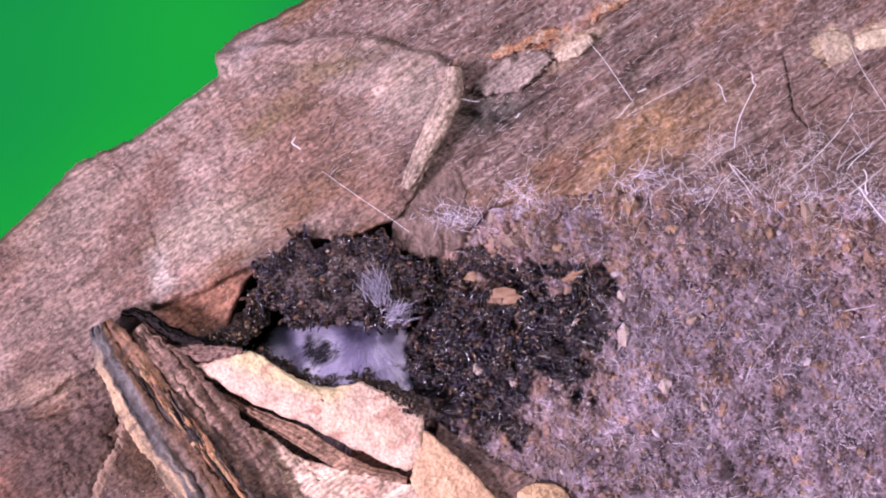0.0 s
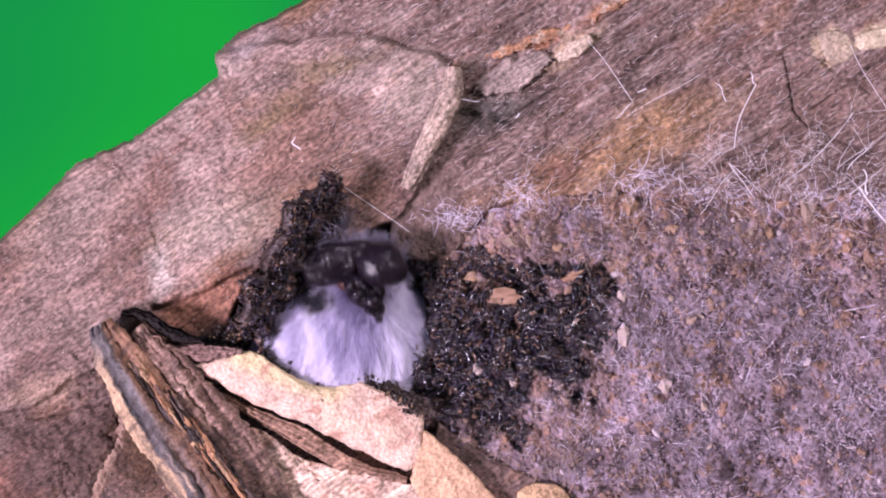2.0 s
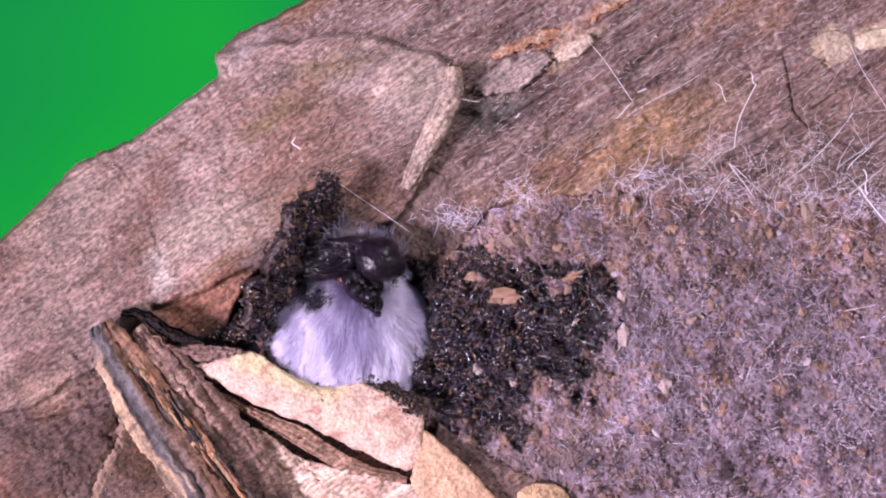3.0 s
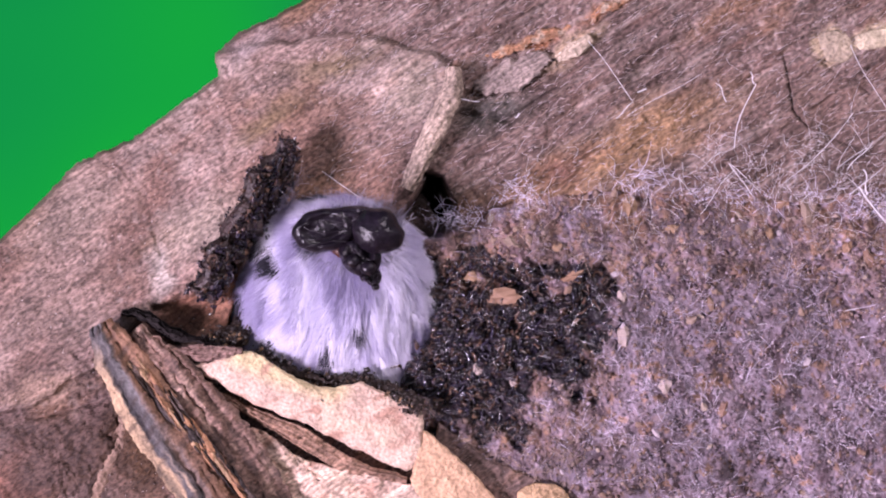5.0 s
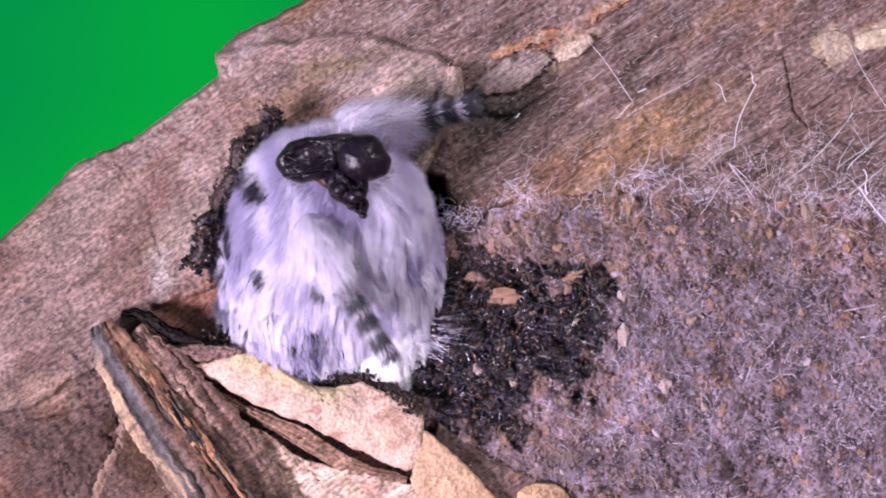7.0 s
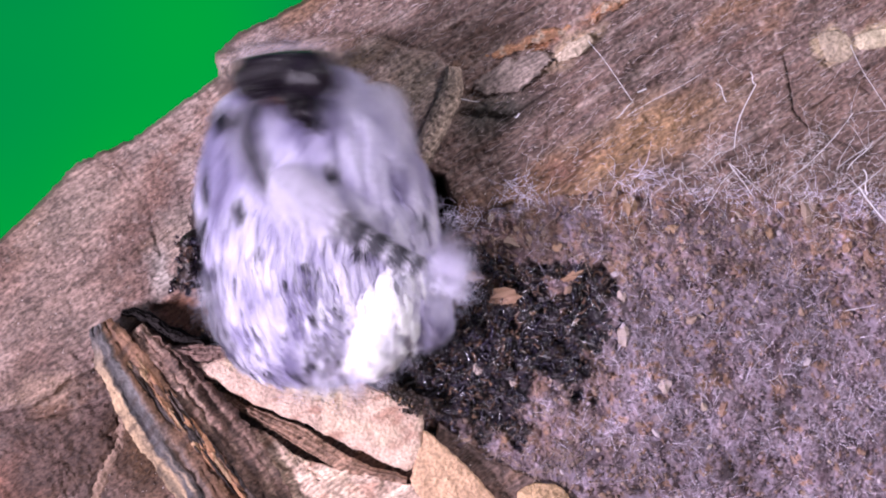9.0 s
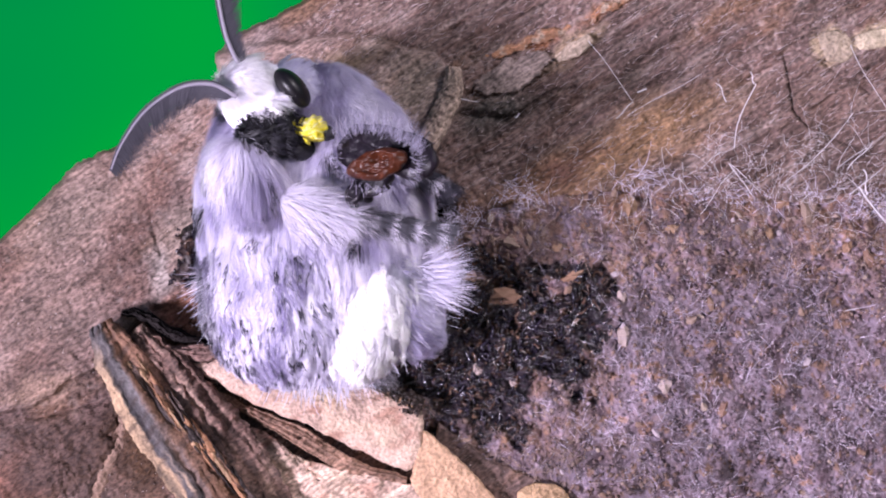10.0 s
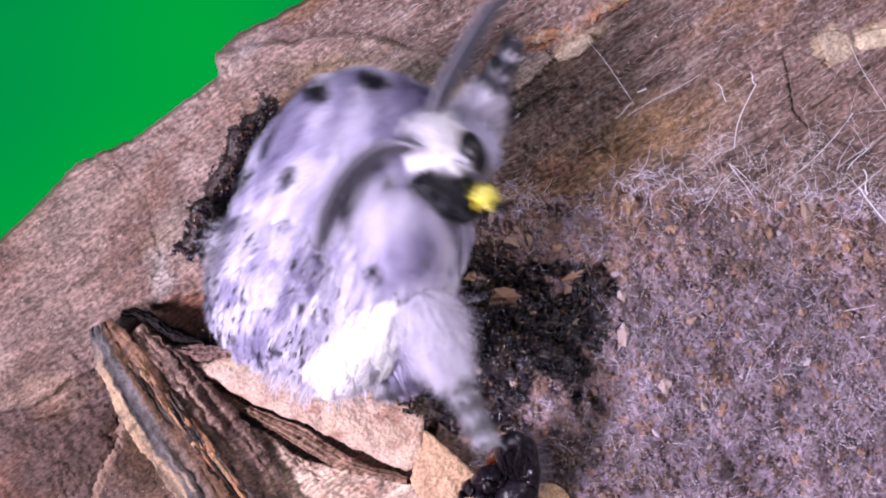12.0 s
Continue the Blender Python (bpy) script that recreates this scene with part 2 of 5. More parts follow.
# ---- ground and backdrop ----
def build_setting():
    n = 60
    e = np.sign(np.linspace(-1, 1, n)) * np.abs(np.linspace(-1, 1, n)) ** 2.5 * 40
    X, Y = np.meshgrid(e, e)
    v = np.stack([X, Y, np.zeros_like(X)], -1).reshape(-1, 3)
    tone = 0.16 + 0.05 * fbm(X * 9, Y * 9, 5)
    me = mesh_from("ground", v, grid_faces(n, n)[:, ::-1], tinted("table", 0.8, 0.15, 3.0, 0.2), np.stack([tone, tone * 0.9, tone * 0.8], -1).reshape(-1, 3))
    tagged(link("ground", me), "plain brown ground under the bark", kind="structure")
    m, nd, l, bsdf = material("green_distance_glow")
    co = nd.new("ShaderNodeTexCoord")
    t = nd.new("ShaderNodeTexNoise")
    t.inputs["Scale"].default_value = 4.2
    t.inputs["Detail"].default_value = 0.5
    l.new(co.outputs["Object"], t.inputs["Vector"])
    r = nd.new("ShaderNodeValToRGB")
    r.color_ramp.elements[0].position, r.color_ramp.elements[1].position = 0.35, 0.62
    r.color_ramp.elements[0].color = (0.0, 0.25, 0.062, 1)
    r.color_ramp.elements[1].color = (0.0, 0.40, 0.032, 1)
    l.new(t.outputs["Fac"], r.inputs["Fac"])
    # black base: emission alone gives the backdrop its brightness, in place of light on it
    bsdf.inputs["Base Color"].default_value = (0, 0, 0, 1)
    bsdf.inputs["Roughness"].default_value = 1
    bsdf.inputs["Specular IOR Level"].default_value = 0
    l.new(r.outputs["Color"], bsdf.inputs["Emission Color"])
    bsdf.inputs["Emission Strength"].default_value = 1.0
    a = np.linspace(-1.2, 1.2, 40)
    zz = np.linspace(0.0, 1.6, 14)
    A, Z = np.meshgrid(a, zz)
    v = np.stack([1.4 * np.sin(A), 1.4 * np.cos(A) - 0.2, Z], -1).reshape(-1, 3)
    tagged(link("backdrop", mesh_from("backdrop", v, grid_faces(14, 40), m)), "blurred green backdrop far behind the bark, glowing by itself", kind="structure")


# ---- the bark ----
EDGE = [(-1500, BASE + 400), (-1480, 1600), (-200, 585), (0, 432), (60, 375), (140, 292), (235, 252), (300, 205), (345, 172), (392, 136), (386, 100), (425, 62), (480, 38), (560, -5), (760, -115), (2600, -1150)]
HOLE = [(398, 610), (425, 520), (470, 470), (540, 425), (640, 415), (705, 390), (738, 348), (752, 308), (788, 312), (806, 380), (806, 470), (800, 640), (760, 800), (560, 760), (440, 660)]
COCOON = [(720, 446), (806, 408), (862, 352), (960, 338), (1100, 322), (1300, 330), (1450, 345), (1700, 330), (2200, 300), (2300, 1300), (1300, 1300), (1010, 960), (935, 858), (862, 832), (800, 785), (745, 740), (690, 690), (722, 610), (762, 560), (752, 490)]
LEFT_PLATE = [(-300, 900), (-60, 420), (385, 90), (620, 60), (760, 92), (822, 140), (800, 220), (740, 330), (700, 420), (560, 432), (450, 478), (330, 528), (268, 542), (190, 640), (60, 715), (-100, 760)]


def base_h(x, y):
    """The wide rounding of the bark, in millimetres."""
    p = x * 0.545 + y * 0.838
    return -4.5 * np.clip((p - 950) / 610, -2.2, 2.2) ** 2 + 0.9 * fbm(x / 210, y / 210, 3, 3)


def bark_h(x, y):
    g, p = x * 0.838 - y * 0.545, x * 0.545 + y * 0.838
    wx, wy = x + 9 * fbm(x / 40, y / 40, 21), y + 9 * fbm(x / 40, y / 40, 22)
    h = base_h(x, y)
    plate = smooth(-4, 5, inside(wx, wy, LEFT_PLATE))
    fibre = smooth(-60, 60, inside(x, y, [(620, 60), (760, 92), (830, 150), (700, 420), (1000, 330), (1800, 380), (2600, -600), (700, -300)]))
    ridges = fbm(g / 150, p / 11, 31, 4)
    h = h + fibre * (0.30 * ridges + 0.35 * fbm(g / 220, p / 40, 33, 2)) + (1 - fibre) * 0.22 * fbm(g / 60, p / 22, 34)
    h = h + 0.9 * plate + (0.12 + 0.1 * fibre) * fbm(x / 9, y / 9, 35, 3) + (0.14 + 0.14 * fibre) * fbm(g / 48, p / 20, 36, 3)
    h = h - (0.08 + 0.3 * fibre) * smooth(0.25, 0.6, fbm(g / 90, p / 12, 37, 3)) - 0.08 * smooth(0.62, 0.75, vnoise(x / 6, y / 6, 38))
    # cracks and joints between plates
    for pts, w, d in (
        ([(212, 292), (262, 352), (282, 450), (266, 535)], 4, 0.22),
        ([(385, 150), (470, 110), (560, 112), (640, 100)], 5, 0.3),
        ([(560, 112), (660, 62), (760, 95)], 5, 0.35),
        ([(1384, 95), (1408, 200), (1440, 236), (1520, 262)], 1.9, 0.8),
        ([(1396, 84), (1470, 118), (1540, 166)], 1.6, 0.6),
        ([(-40, 752), (110, 725), (210, 700)], 8, 0.6),
        ([(215, 720), (205, 800), (160, 890)], 5, 0.6),
        ([(830, 170), (1000, 130), (1120, 60)], 7, 0.6),
        ([(800, 200), (900, 215), (1010, 160)], 9, 0.9),
        ([(270, 545), (350, 520), (450, 480)], 6, 0.8),
    ):
        h = h - d * (0.25 + 0.95 * vnoise(x / 26, y / 26, 39)) * smooth(w * 1.6, 0.0, line_distance(wx, wy, pts))
    low = smooth(0, 26, inside(wx, wy, [(265, 545), (450, 482), (470, 600), (330, 640)]))
    h = h - 0.8 * low
    h = h - 6 * smooth(12, 45, inside(x, y, COCOON))
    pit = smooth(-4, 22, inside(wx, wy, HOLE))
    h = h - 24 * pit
    edge = np.where(inside(x, y, EDGE + [(3400, -1150), (3400, BASE + 400)]) > 0, 1, -1) * line_distance(x, y, EDGE)
    edge = edge + 3.5 * fbm(x / 18, y / 18, 41, 3)
    h = h - 0.5 * smooth(40, 4, edge) ** 2 - 34 * smooth(-0.5, -4, edge)
    return h, edge, plate, fibre, pit


def bark_tint(x, y, plate, fibre):
    g, p = x * 0.838 - y * 0.545, x * 0.545 + y * 0.838

    def mix(c, k, colour):
        return c * (1 - k[..., None]) + np.array(colour) * k[..., None]
    c = np.ones(x.shape + (3,)) * np.array((0.235, 0.165, 0.155))
    c = mix(c, plate * 0.8, (0.36, 0.265, 0.245))
    c = mix(c, plate * smooth(0.0, 0.45, fbm(x / 130, y / 130, 51, 4)) * 0.8, (0.50, 0.40, 0.38))
    c = mix(c, plate * smooth(0.05, 0.5, fbm(x / 70 + 9, y / 70, 59, 4)) * 0.6, (0.25, 0.15, 0.125))
    c = mix(c, plate * smooth(0.0, 0.6, fbm(g / 120, p / 50, 52, 3)) * 0.7, (0.27, 0.165, 0.135))
    c = mix(c, fibre * smooth(0.0, 0.5, fbm(g / 110, p / 9, 31, 4)) * 0.75, (0.46, 0.375, 0.36))
    c = mix(c, fibre * smooth(-0.05, -0.5, fbm(g / 90, p / 10, 54, 4)) * 0.75, (0.11, 0.07, 0.062))
    c = mix(c, smooth(0.2, 0.6, fbm(g / 85, p / 14, 55, 4)) * (0.35 + 0.4 * fibre), (0.16, 0.09, 0.07))
    c = mix(c, smooth(0.1, 0.5, fbm(g / 160, p / 60, 58, 3)) * 0.8, (0.27, 0.16, 0.10))
    c = mix(c, smooth(0.3, 0.6, fbm(x / 14, y / 14, 56, 3)) * 0.5, (0.52, 0.42, 0.40))
    c = mix(c, smooth(0.3, 0.55, fbm(x / 10 + 40, y / 10, 57, 3)) * 0.6, (0.13, 0.08, 0.075))
    for cx, cy, rx, ry, turn, k, colour in (
        (1120, 258, 270, 75, 28, 1.5, (0.40, 0.255, 0.155)),
        (520, 275, 190, 75, 30, 1.3, (0.29, 0.18, 0.15)),
        (660, 330, 120, 80, 40, 1.2, (0.30, 0.185, 0.15)),
        (730, 160, 90, 70, 40, 1.3, (0.47, 0.39, 0.34)),
        (380, 400, 150, 75, 20, 1.3, (0.50, 0.41, 0.36)),
        (130, 380, 150, 90, 35, 1.2, (0.37, 0.285, 0.255)),
        (90, 540, 160, 90, 30, 1.1, (0.35, 0.255, 0.23)),
        (60, 650, 170, 60, 20, 1.2, (0.25, 0.165, 0.145)),
        (470, 215, 110, 26, 33, 1.3, (0.24, 0.17, 0.11)),
        (1000, 300, 80, 36, 25, 1.1, (0.27, 0.15, 0.12)),
        (370, 540, 130, 50, 25, 2.5, (0.36, 0.185, 0.13)),
        (950, 72, 70, 13, 20, 1.6, (0.32, 0.155, 0.085)),
        (1065, 18, 55, 14, 30, 1.6, (0.32, 0.155, 0.085)),
        (1010, 85, 80, 28, 35, 1.8, (0.50, 0.38, 0.28)),
        (1475, 82, 45, 40, 90, 3.0, (0.52, 0.42, 0.30)),
        (1550, 70, 55, 26, 5, 3.0, (0.56, 0.46, 0.34)),
        (30, 850, 110, 70, 40, 2.0, (0.42, 0.20, 0.145)),
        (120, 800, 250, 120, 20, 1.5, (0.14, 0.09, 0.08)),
        (70, 690, 120, 26, 12, 1.5, (0.40, 0.28, 0.23)),
        # dark brown by the loose splinter: its shadow painted on the bark
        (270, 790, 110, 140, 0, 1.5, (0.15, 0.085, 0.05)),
        (590, 110, 140, 35, 15, 1.2, (0.24, 0.18, 0.125)),
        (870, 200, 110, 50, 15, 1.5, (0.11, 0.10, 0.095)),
        # brown shading by the opening's upper corner, painted into the bark tint
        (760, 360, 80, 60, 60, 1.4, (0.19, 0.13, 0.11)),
        (440, 82, 60, 24, 30, 1.2, (0.44, 0.36, 0.37)),
        (280, 480, 26, 70, 0, 1.4, (0.50, 0.44, 0.42)),
        (1440, 180, 150, 90, 0, 0.9, (0.25, 0.17, 0.15)),
    ):
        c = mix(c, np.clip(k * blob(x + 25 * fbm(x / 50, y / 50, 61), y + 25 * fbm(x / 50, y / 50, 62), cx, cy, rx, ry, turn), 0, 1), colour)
    return c * 0.615 * (1 + 0.1 * fbm(x / 5, y / 5, 63, 2) + 0.34 * fbm(x / 90, y / 90, 64, 3))[..., None] * np.array((1.04, 0.975, 0.905))


def axis(lo, hi, a, b, step):
    """Fine steps from a to b and ever wider ones out to lo and hi."""
    mid = list(np.arange(a, b + 1e-6, step))
    s, v = step, b
    while v < hi:
        s *= 1.13
        v = min(hi, v + s)
        mid.append(v)
    s, v = step, a
    while v > lo:
        s *= 1.13
        v = max(lo, v - s)
        mid.insert(0, v)
    return np.array(mid)


def patch(name, outline, lift, parent, mat, colour, label="", thick=1.2, relief=0.2, seed=1, rough_edge=5, curl=None, around=220, rings=34, gloss=None, follow=True):
    """A loose plate of bark with its own outline and thickness; lift(x, y, r) is its height above the bark."""
    o = curve_points(list(outline) + [outline[0]], around + 1)[:-1]
    c = o.mean(0)
    r = np.concatenate([np.linspace(0.02, 1, rings), [1.0, 0.97, 0.6]])
    X = c[0] + (o[None, :, 0] - c[0]) * r[:, None]
    Y = c[1] + (o[None, :, 1] - c[1]) * r[:, None]
    k = smooth(0.4, 1.0, r)[:, None]
    X = X + k * rough_edge * fbm(X / 16, Y / 16, seed)
    Y = Y + k * rough_edge * fbm(X / 16 + 9, Y / 16, seed + 5)
    g, p = X * 0.838 - Y * 0.545, X * 0.545 + Y * 0.838
    H = (base_h(X, Y) if follow else 0) + lift(X, Y, r[:, None] + 0 * X)
    H = H + relief * (fbm(X / 22, Y / 22, seed + 2) + 0.5 * fbm(X / 7, Y / 7, seed + 3, 2))
    H = H - 0.25 * smooth(0.93, 1.0, r)[:, None]
    H[rings] -= thick * 0.45
    H[rings + 1:] -= thick
    tint = colour(X, Y) if callable(colour) else np.ones(X.shape + (3,)) * np.array(colour) * (1 + 0.25 * fbm(X / 30, Y / 30, seed + 7)[..., None])
    me = mesh_from(name, spread(X, Y, H).reshape(-1, 3), grid_faces(len(r), around, True), mat, tint.reshape(-1, 3))
    return link(name, me, parent, label)


def ribbon(name, spine, widths, lifts, parent, mat, colour, label="", thick=1.0, hump=0.4, seed=1, n=160, m=22, edge=3.0, follow=True, ridge=1.0):
    """A long splinter of bark along a spine of plan points."""
    s = curve_points(spine, n)
    w = np.interp(np.linspace(0, 1, n), np.linspace(0, 1, len(widths)), widths)
    lift = np.interp(np.linspace(0, 1, n), np.linspace(0, 1, len(lifts)), lifts)
    d = np.gradient(s, axis=0)
    d /= np.linalg.norm(d, axis=1)[:, None]
    nx, ny = -d[:, 1], d[:, 0]
    a = np.linspace(-1, 1, m)
    loop = np.concatenate([a, a[::-1]])
    X = s[:, 0, None] + nx[:, None] * w[:, None] * loop
    Y = s[:, 1, None] + ny[:, None] * w[:, None] * loop
    j = edge * fbm(X / 14, Y / 14, seed)
    X, Y = X + nx[:, None] * j, Y + ny[:, None] * j
    H = (base_h(X, Y) if follow else 0) + lift[:, None] + hump * (1 - loop ** 2)
    along = np.arange(n)[:, None] / 14 + 0 * X
    H = H + ridge * 0.75 * hump * fbm(along / 5, loop * 4 + 0 * X, seed + 3) + 0.2 * fbm(X / 7, Y / 7, seed + 4, 2)
    H[:, :m] += ridge * 0.4 * hump * fbm(along[:, :m] / 9, loop[:m] * 9 + 0 * X[:, :m], seed + 8, 3)
    H[:, m:] -= thick
    fib = fbm(along / 4, loop * 7 + 0 * X, seed + 6)
    tint = colour(X, Y, loop + 0 * X, fib) if callable(colour) else np.ones(X.shape + (3,)) * np.array(colour) * (1 + 0.4 * fib[..., None])
    me = mesh_from(name, spread(X, Y, H).reshape(-1, 3), grid_faces(n, 2 * m, True)[:, ::-1], mat, tint.reshape(-1, 3))
    return link(name, me, parent, label)


def build_bark():
    log = tagged(new("bark_log"), "weathered grey-brown log piece with flaking bark standing on the ground", "log")
    log.location = spot(784, BASE, 0)
    bpy.context.view_layer.update()
    xs, ys = axis(-1450, 3300, -12, 1580, 2.6), axis(-1100, BASE, -12, 894, 2.6)
    X, Y = np.meshgrid(xs, ys)
    H, edge, plate, fibre, pit = bark_h(X, Y)
    # the outer rim turns back into the thickness of the piece
    rim = np.minimum(np.minimum(X + 1450, 3300 - X), Y + 1100)
    H = H - 34 * smooth(160, 0, rim) ** 2
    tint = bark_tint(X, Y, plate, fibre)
    # darken the tint inside the hole: shade of the recess put into the colour
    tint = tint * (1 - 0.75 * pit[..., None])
    co = spread(X, Y, H).reshape(-1, 3)
    f = grid_faces(len(ys), len(xs))[:, ::-1]
    keep = (edge.ravel()[f] > -4).any(1)
    f = f[keep]
    used = np.unique(f)
    remap = np.zeros(len(co), np.int64)
    remap[used] = np.arange(len(used))
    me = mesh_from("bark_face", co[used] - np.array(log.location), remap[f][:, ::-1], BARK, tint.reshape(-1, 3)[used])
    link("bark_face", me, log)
    # wood behind the bark
    bx, by = np.linspace(-1380, 3230, 40), np.linspace(-1000, BASE, 60)
    X, Y = np.meshgrid(bx, by)
    e = np.where(inside(X, Y, EDGE + [(3400, -1150), (3400, BASE + 400)]) > 0, 1, -1) * line_distance(X, Y, EDGE)
    H = -36 - 26 * smooth(0, 700, e) + 2 * fbm(X / 90, Y / 90, 71)
    f = grid_faces(60, 40)
    f = f[(e.ravel()[f] > 30).all(1)]
    co = np.stack([(X - 784) * U, -H / 1000, ZC + (441 - Y) * U], -1).reshape(-1, 3)
    link("wood_back", mesh_from("wood_back", co - np.array(log.location), f, BARK, np.full((co.shape[0], 3), (0.2, 0.14, 0.11))), log)
    loose = []
    # curled lip of the large plate
    loose.append(ribbon("curled_lip", [(802, 118), (800, 160), (776, 215), (748, 275), (720, 335)], [12, 20, 21, 19, 13], [1.9, 2.4, 2.3, 2.1, 1.5], log, BARK, (0.35, 0.265, 0.21), "grey curled lip of bark", 1.5, 0.9, 101, ridge=0.25, edge=2))
    loose.append(patch("bark_scale", [(838, 168), (850, 140), (900, 105), (975, 95), (972, 118), (930, 150), (880, 165)], lambda x, y, r: 0.75 - 0.3 * r, log, BARK, (0.235, 0.18, 0.16), "grey flake of bark", 0.8, 0.22, 111, 13))

    # loose splinter with a pale torn edge
    def strip_colour(x, y, a, fib):
        c = np.ones(x.shape + (3,)) * np.array((0.10, 0.09, 0.092))
        k = (smooth(0.5, 0.75, a + 0.5 * fib) * smooth(590, 690, y))[..., None]
        c = c * (1 - k) + np.array((0.42, 0.29, 0.18)) * k
        k = (smooth(0.3, -0.15, a + 0.3 * fib) * 0.9)[..., None]
        c = c * (1 - k) + np.array((0.27, 0.145, 0.09)) * k
        k = (smooth(0.12, 0.4, fbm(x / 9 + y / 16, y / 60 - x / 40, 123, 3)) * 0.7)[..., None]
        c = c * (1 - k) + np.array((0.05, 0.034, 0.03)) * k
        return c * (1 + 0.8 * fib[..., None])

    def streaky(x, y, a, fib):
        c = np.ones(x.shape + (3,)) * np.array((0.19, 0.115, 0.09))
        k = (smooth(-0.05, 0.45, fbm(x / 10 - y / 14, x / 60 + y / 50, 133, 4)) * 0.85)[..., None]
        c = c * (1 - k) + np.array((0.065, 0.042, 0.036)) * k
        k = (smooth(0.1, 0.5, fbm(x / 12 - y / 17 + 7, x / 50 + y / 40, 137, 3)) * 0.7)[..., None]
        c = c * (1 - k) + np.array((0.33, 0.22, 0.17)) * k
        return c * (1 + 0.5 * fib[..., None])
    loose.append(ribbon("loose_splinter", [(178, 572), (215, 640), (275, 735), (345, 830), (420, 940)], [22, 46, 56, 58, 62], [3.6, 3.4, 3.2, 3.0, 2.4], log, INNER, strip_colour, "splintered dark bark strip with pale edge", 1.6, 1.3, 121, edge=7))
    loose.append(ribbon("bark_splinter", [(238, 585), (300, 650), (360, 735), (430, 830), (480, 930)], [18, 34, 48, 54, 60], [2.6, 2.4, 2.2, 2.0, 1.8], log, BARK, streaky, "", 1.6, 1.0, 131, edge=9, ridge=0.9))
    loose.append(ribbon("dark_rootlet", [(215, 552), (255, 560), (300, 585), (345, 600), (385, 612)], [5, 11, 12, 9, 4], [2.0, 2.3, 2.4, 1.8, 1.0], log, INNER, (0.016, 0.011, 0.011), "blackened curled sliver", 1.2, 1.0, 141, edge=7, ridge=1.6))
    loose.append(ribbon("bark_splinter", [(300, 622), (360, 625), (430, 622)], [8, 16, 6], [1.8, 2.2, 2.0], log, BARK, (0.24, 0.15, 0.125), "", 1.2, 0.6, 145))

    def pale(x, y):
        c = np.ones(x.shape + (3,)) * np.array((0.60, 0.425, 0.335))
        k = smooth(0.1, 0.5, fbm(x / 45, y / 28, 151))[..., None] * 0.7
        c = c * (1 - k) + np.array((0.62, 0.45, 0.33)) * k
        k = smooth(46, 8, line_distance(x, y, [(430, 625), (500, 655), (590, 685)]))[..., None] * 0.8
        c = c * (1 - k) + np.array((0.56, 0.46, 0.25)) * k
        k = smooth(0.15, 0.5, fbm(x / 30 + y / 40, y / 22, 152))[..., None] * 0.8
        return c * (1 - k) + np.array((0.40, 0.22, 0.16)) * k
    loose.append(patch("pale_flake", [(338, 648), (385, 636), (440, 622), (500, 655), (570, 685), (640, 678), (700, 705), (742, 722), (748, 760), (728, 832), (640, 800), (540, 752), (430, 705)], lambda x, y, r: 2.6 - 0.6 * r ** 2 + (700 - y) * 0.004, log, INNER, pale, "pale pinkish freshly torn inner bark", 2.0, 0.22, 151, 5))
    loose.append(patch("pale_flake", [(750, 760), (800, 800), (850, 850), (880, 900), (800, 920), (735, 870), (730, 830)], lambda x, y, r: 1.9 - 0.4 * r, log, INNER, (0.52, 0.33, 0.21), "", 1.6, 0.2, 161, 4))
    loose.append(patch("bark_chunk", [(415, 752), (470, 765), (520, 800), (560, 820), (700, 850), (760, 880), (760, 960), (560, 960), (470, 890), (410, 810)], lambda x, y, r: 1.7 - 0.5 * r, log, BARK, lambda x, y: pale(x, y) * (0.66 + 0.34 * smooth(470, 620, x + 0.6 * (y - 800)))[..., None], "", 1.8, 0.35, 171, 5))
    loose.append(ribbon("bark_splinter", [(345, 668), (430, 722), (530, 772), (620, 825), (720, 850)], [3, 7, 17, 15, 6], [1.0, 1.2, 1.2, 1.2, 1.0], log, BARK, (0.25, 0.15, 0.105), "", 1.2, 0.4, 175))
    loose.append(patch("pale_flake", [(915, 872), (950, 855), (995, 865), (1010, 900), (930, 910)], lambda x, y, r: 2.2 - r, log, INNER, (0.52, 0.34, 0.2), "", 1.2, 0.3, 181, 4))
    loose.append(patch("bark_chunk", [(-40, 770), (100, 735), (205, 715), (210, 770), (175, 850), (120, 930), (-40, 950)], lambda x, y, r: 0.6 - 0.4 * r, log, BARK, lambda x, y: bark_tint(x, y, 0 * x, 0 * x) * 0.85, "", 1.0, 0.45, 191, 6))
    loose.append(ribbon("bark_ridge", [(214, 690), (216, 740), (204, 790), (176, 850), (140, 930)], [9, 15, 16, 17, 14], [-0.3, -0.15, -0.1, -0.15, -0.3], log, INNER, (0.27, 0.175, 0.13), "pale raised edge of bark", 0.8, 0.3, 195, n=90, m=10, edge=3))
    # fine grit lodged in the bark
    rg = np.random.default_rng(93)
    gx, gy = rg.uniform(0, 1568, 5200), rg.uniform(0, 882, 5200)
    gh, ge, gp, gf, gpit = bark_h(gx, gy)
    ok = (ge > 6) & (gpit < 0.01) & (inside(gx, gy, COCOON) < -4)
    gx, gy, gh = gx[ok], gy[ok], gh[ok]
    tone = np.where(rg.uniform(size=(len(gx), 1)) < 0.5, (0.52, 0.43, 0.40), (0.11, 0.07, 0.06)) * rg.uniform(0.6, 1.2, (len(gx), 1))
    v, f, t, g = grains(spread(gx, gy, gh + 0.03), (0.9 + 2.2 * rg.uniform(size=len(gx)) ** 3) * U, tone, 94)
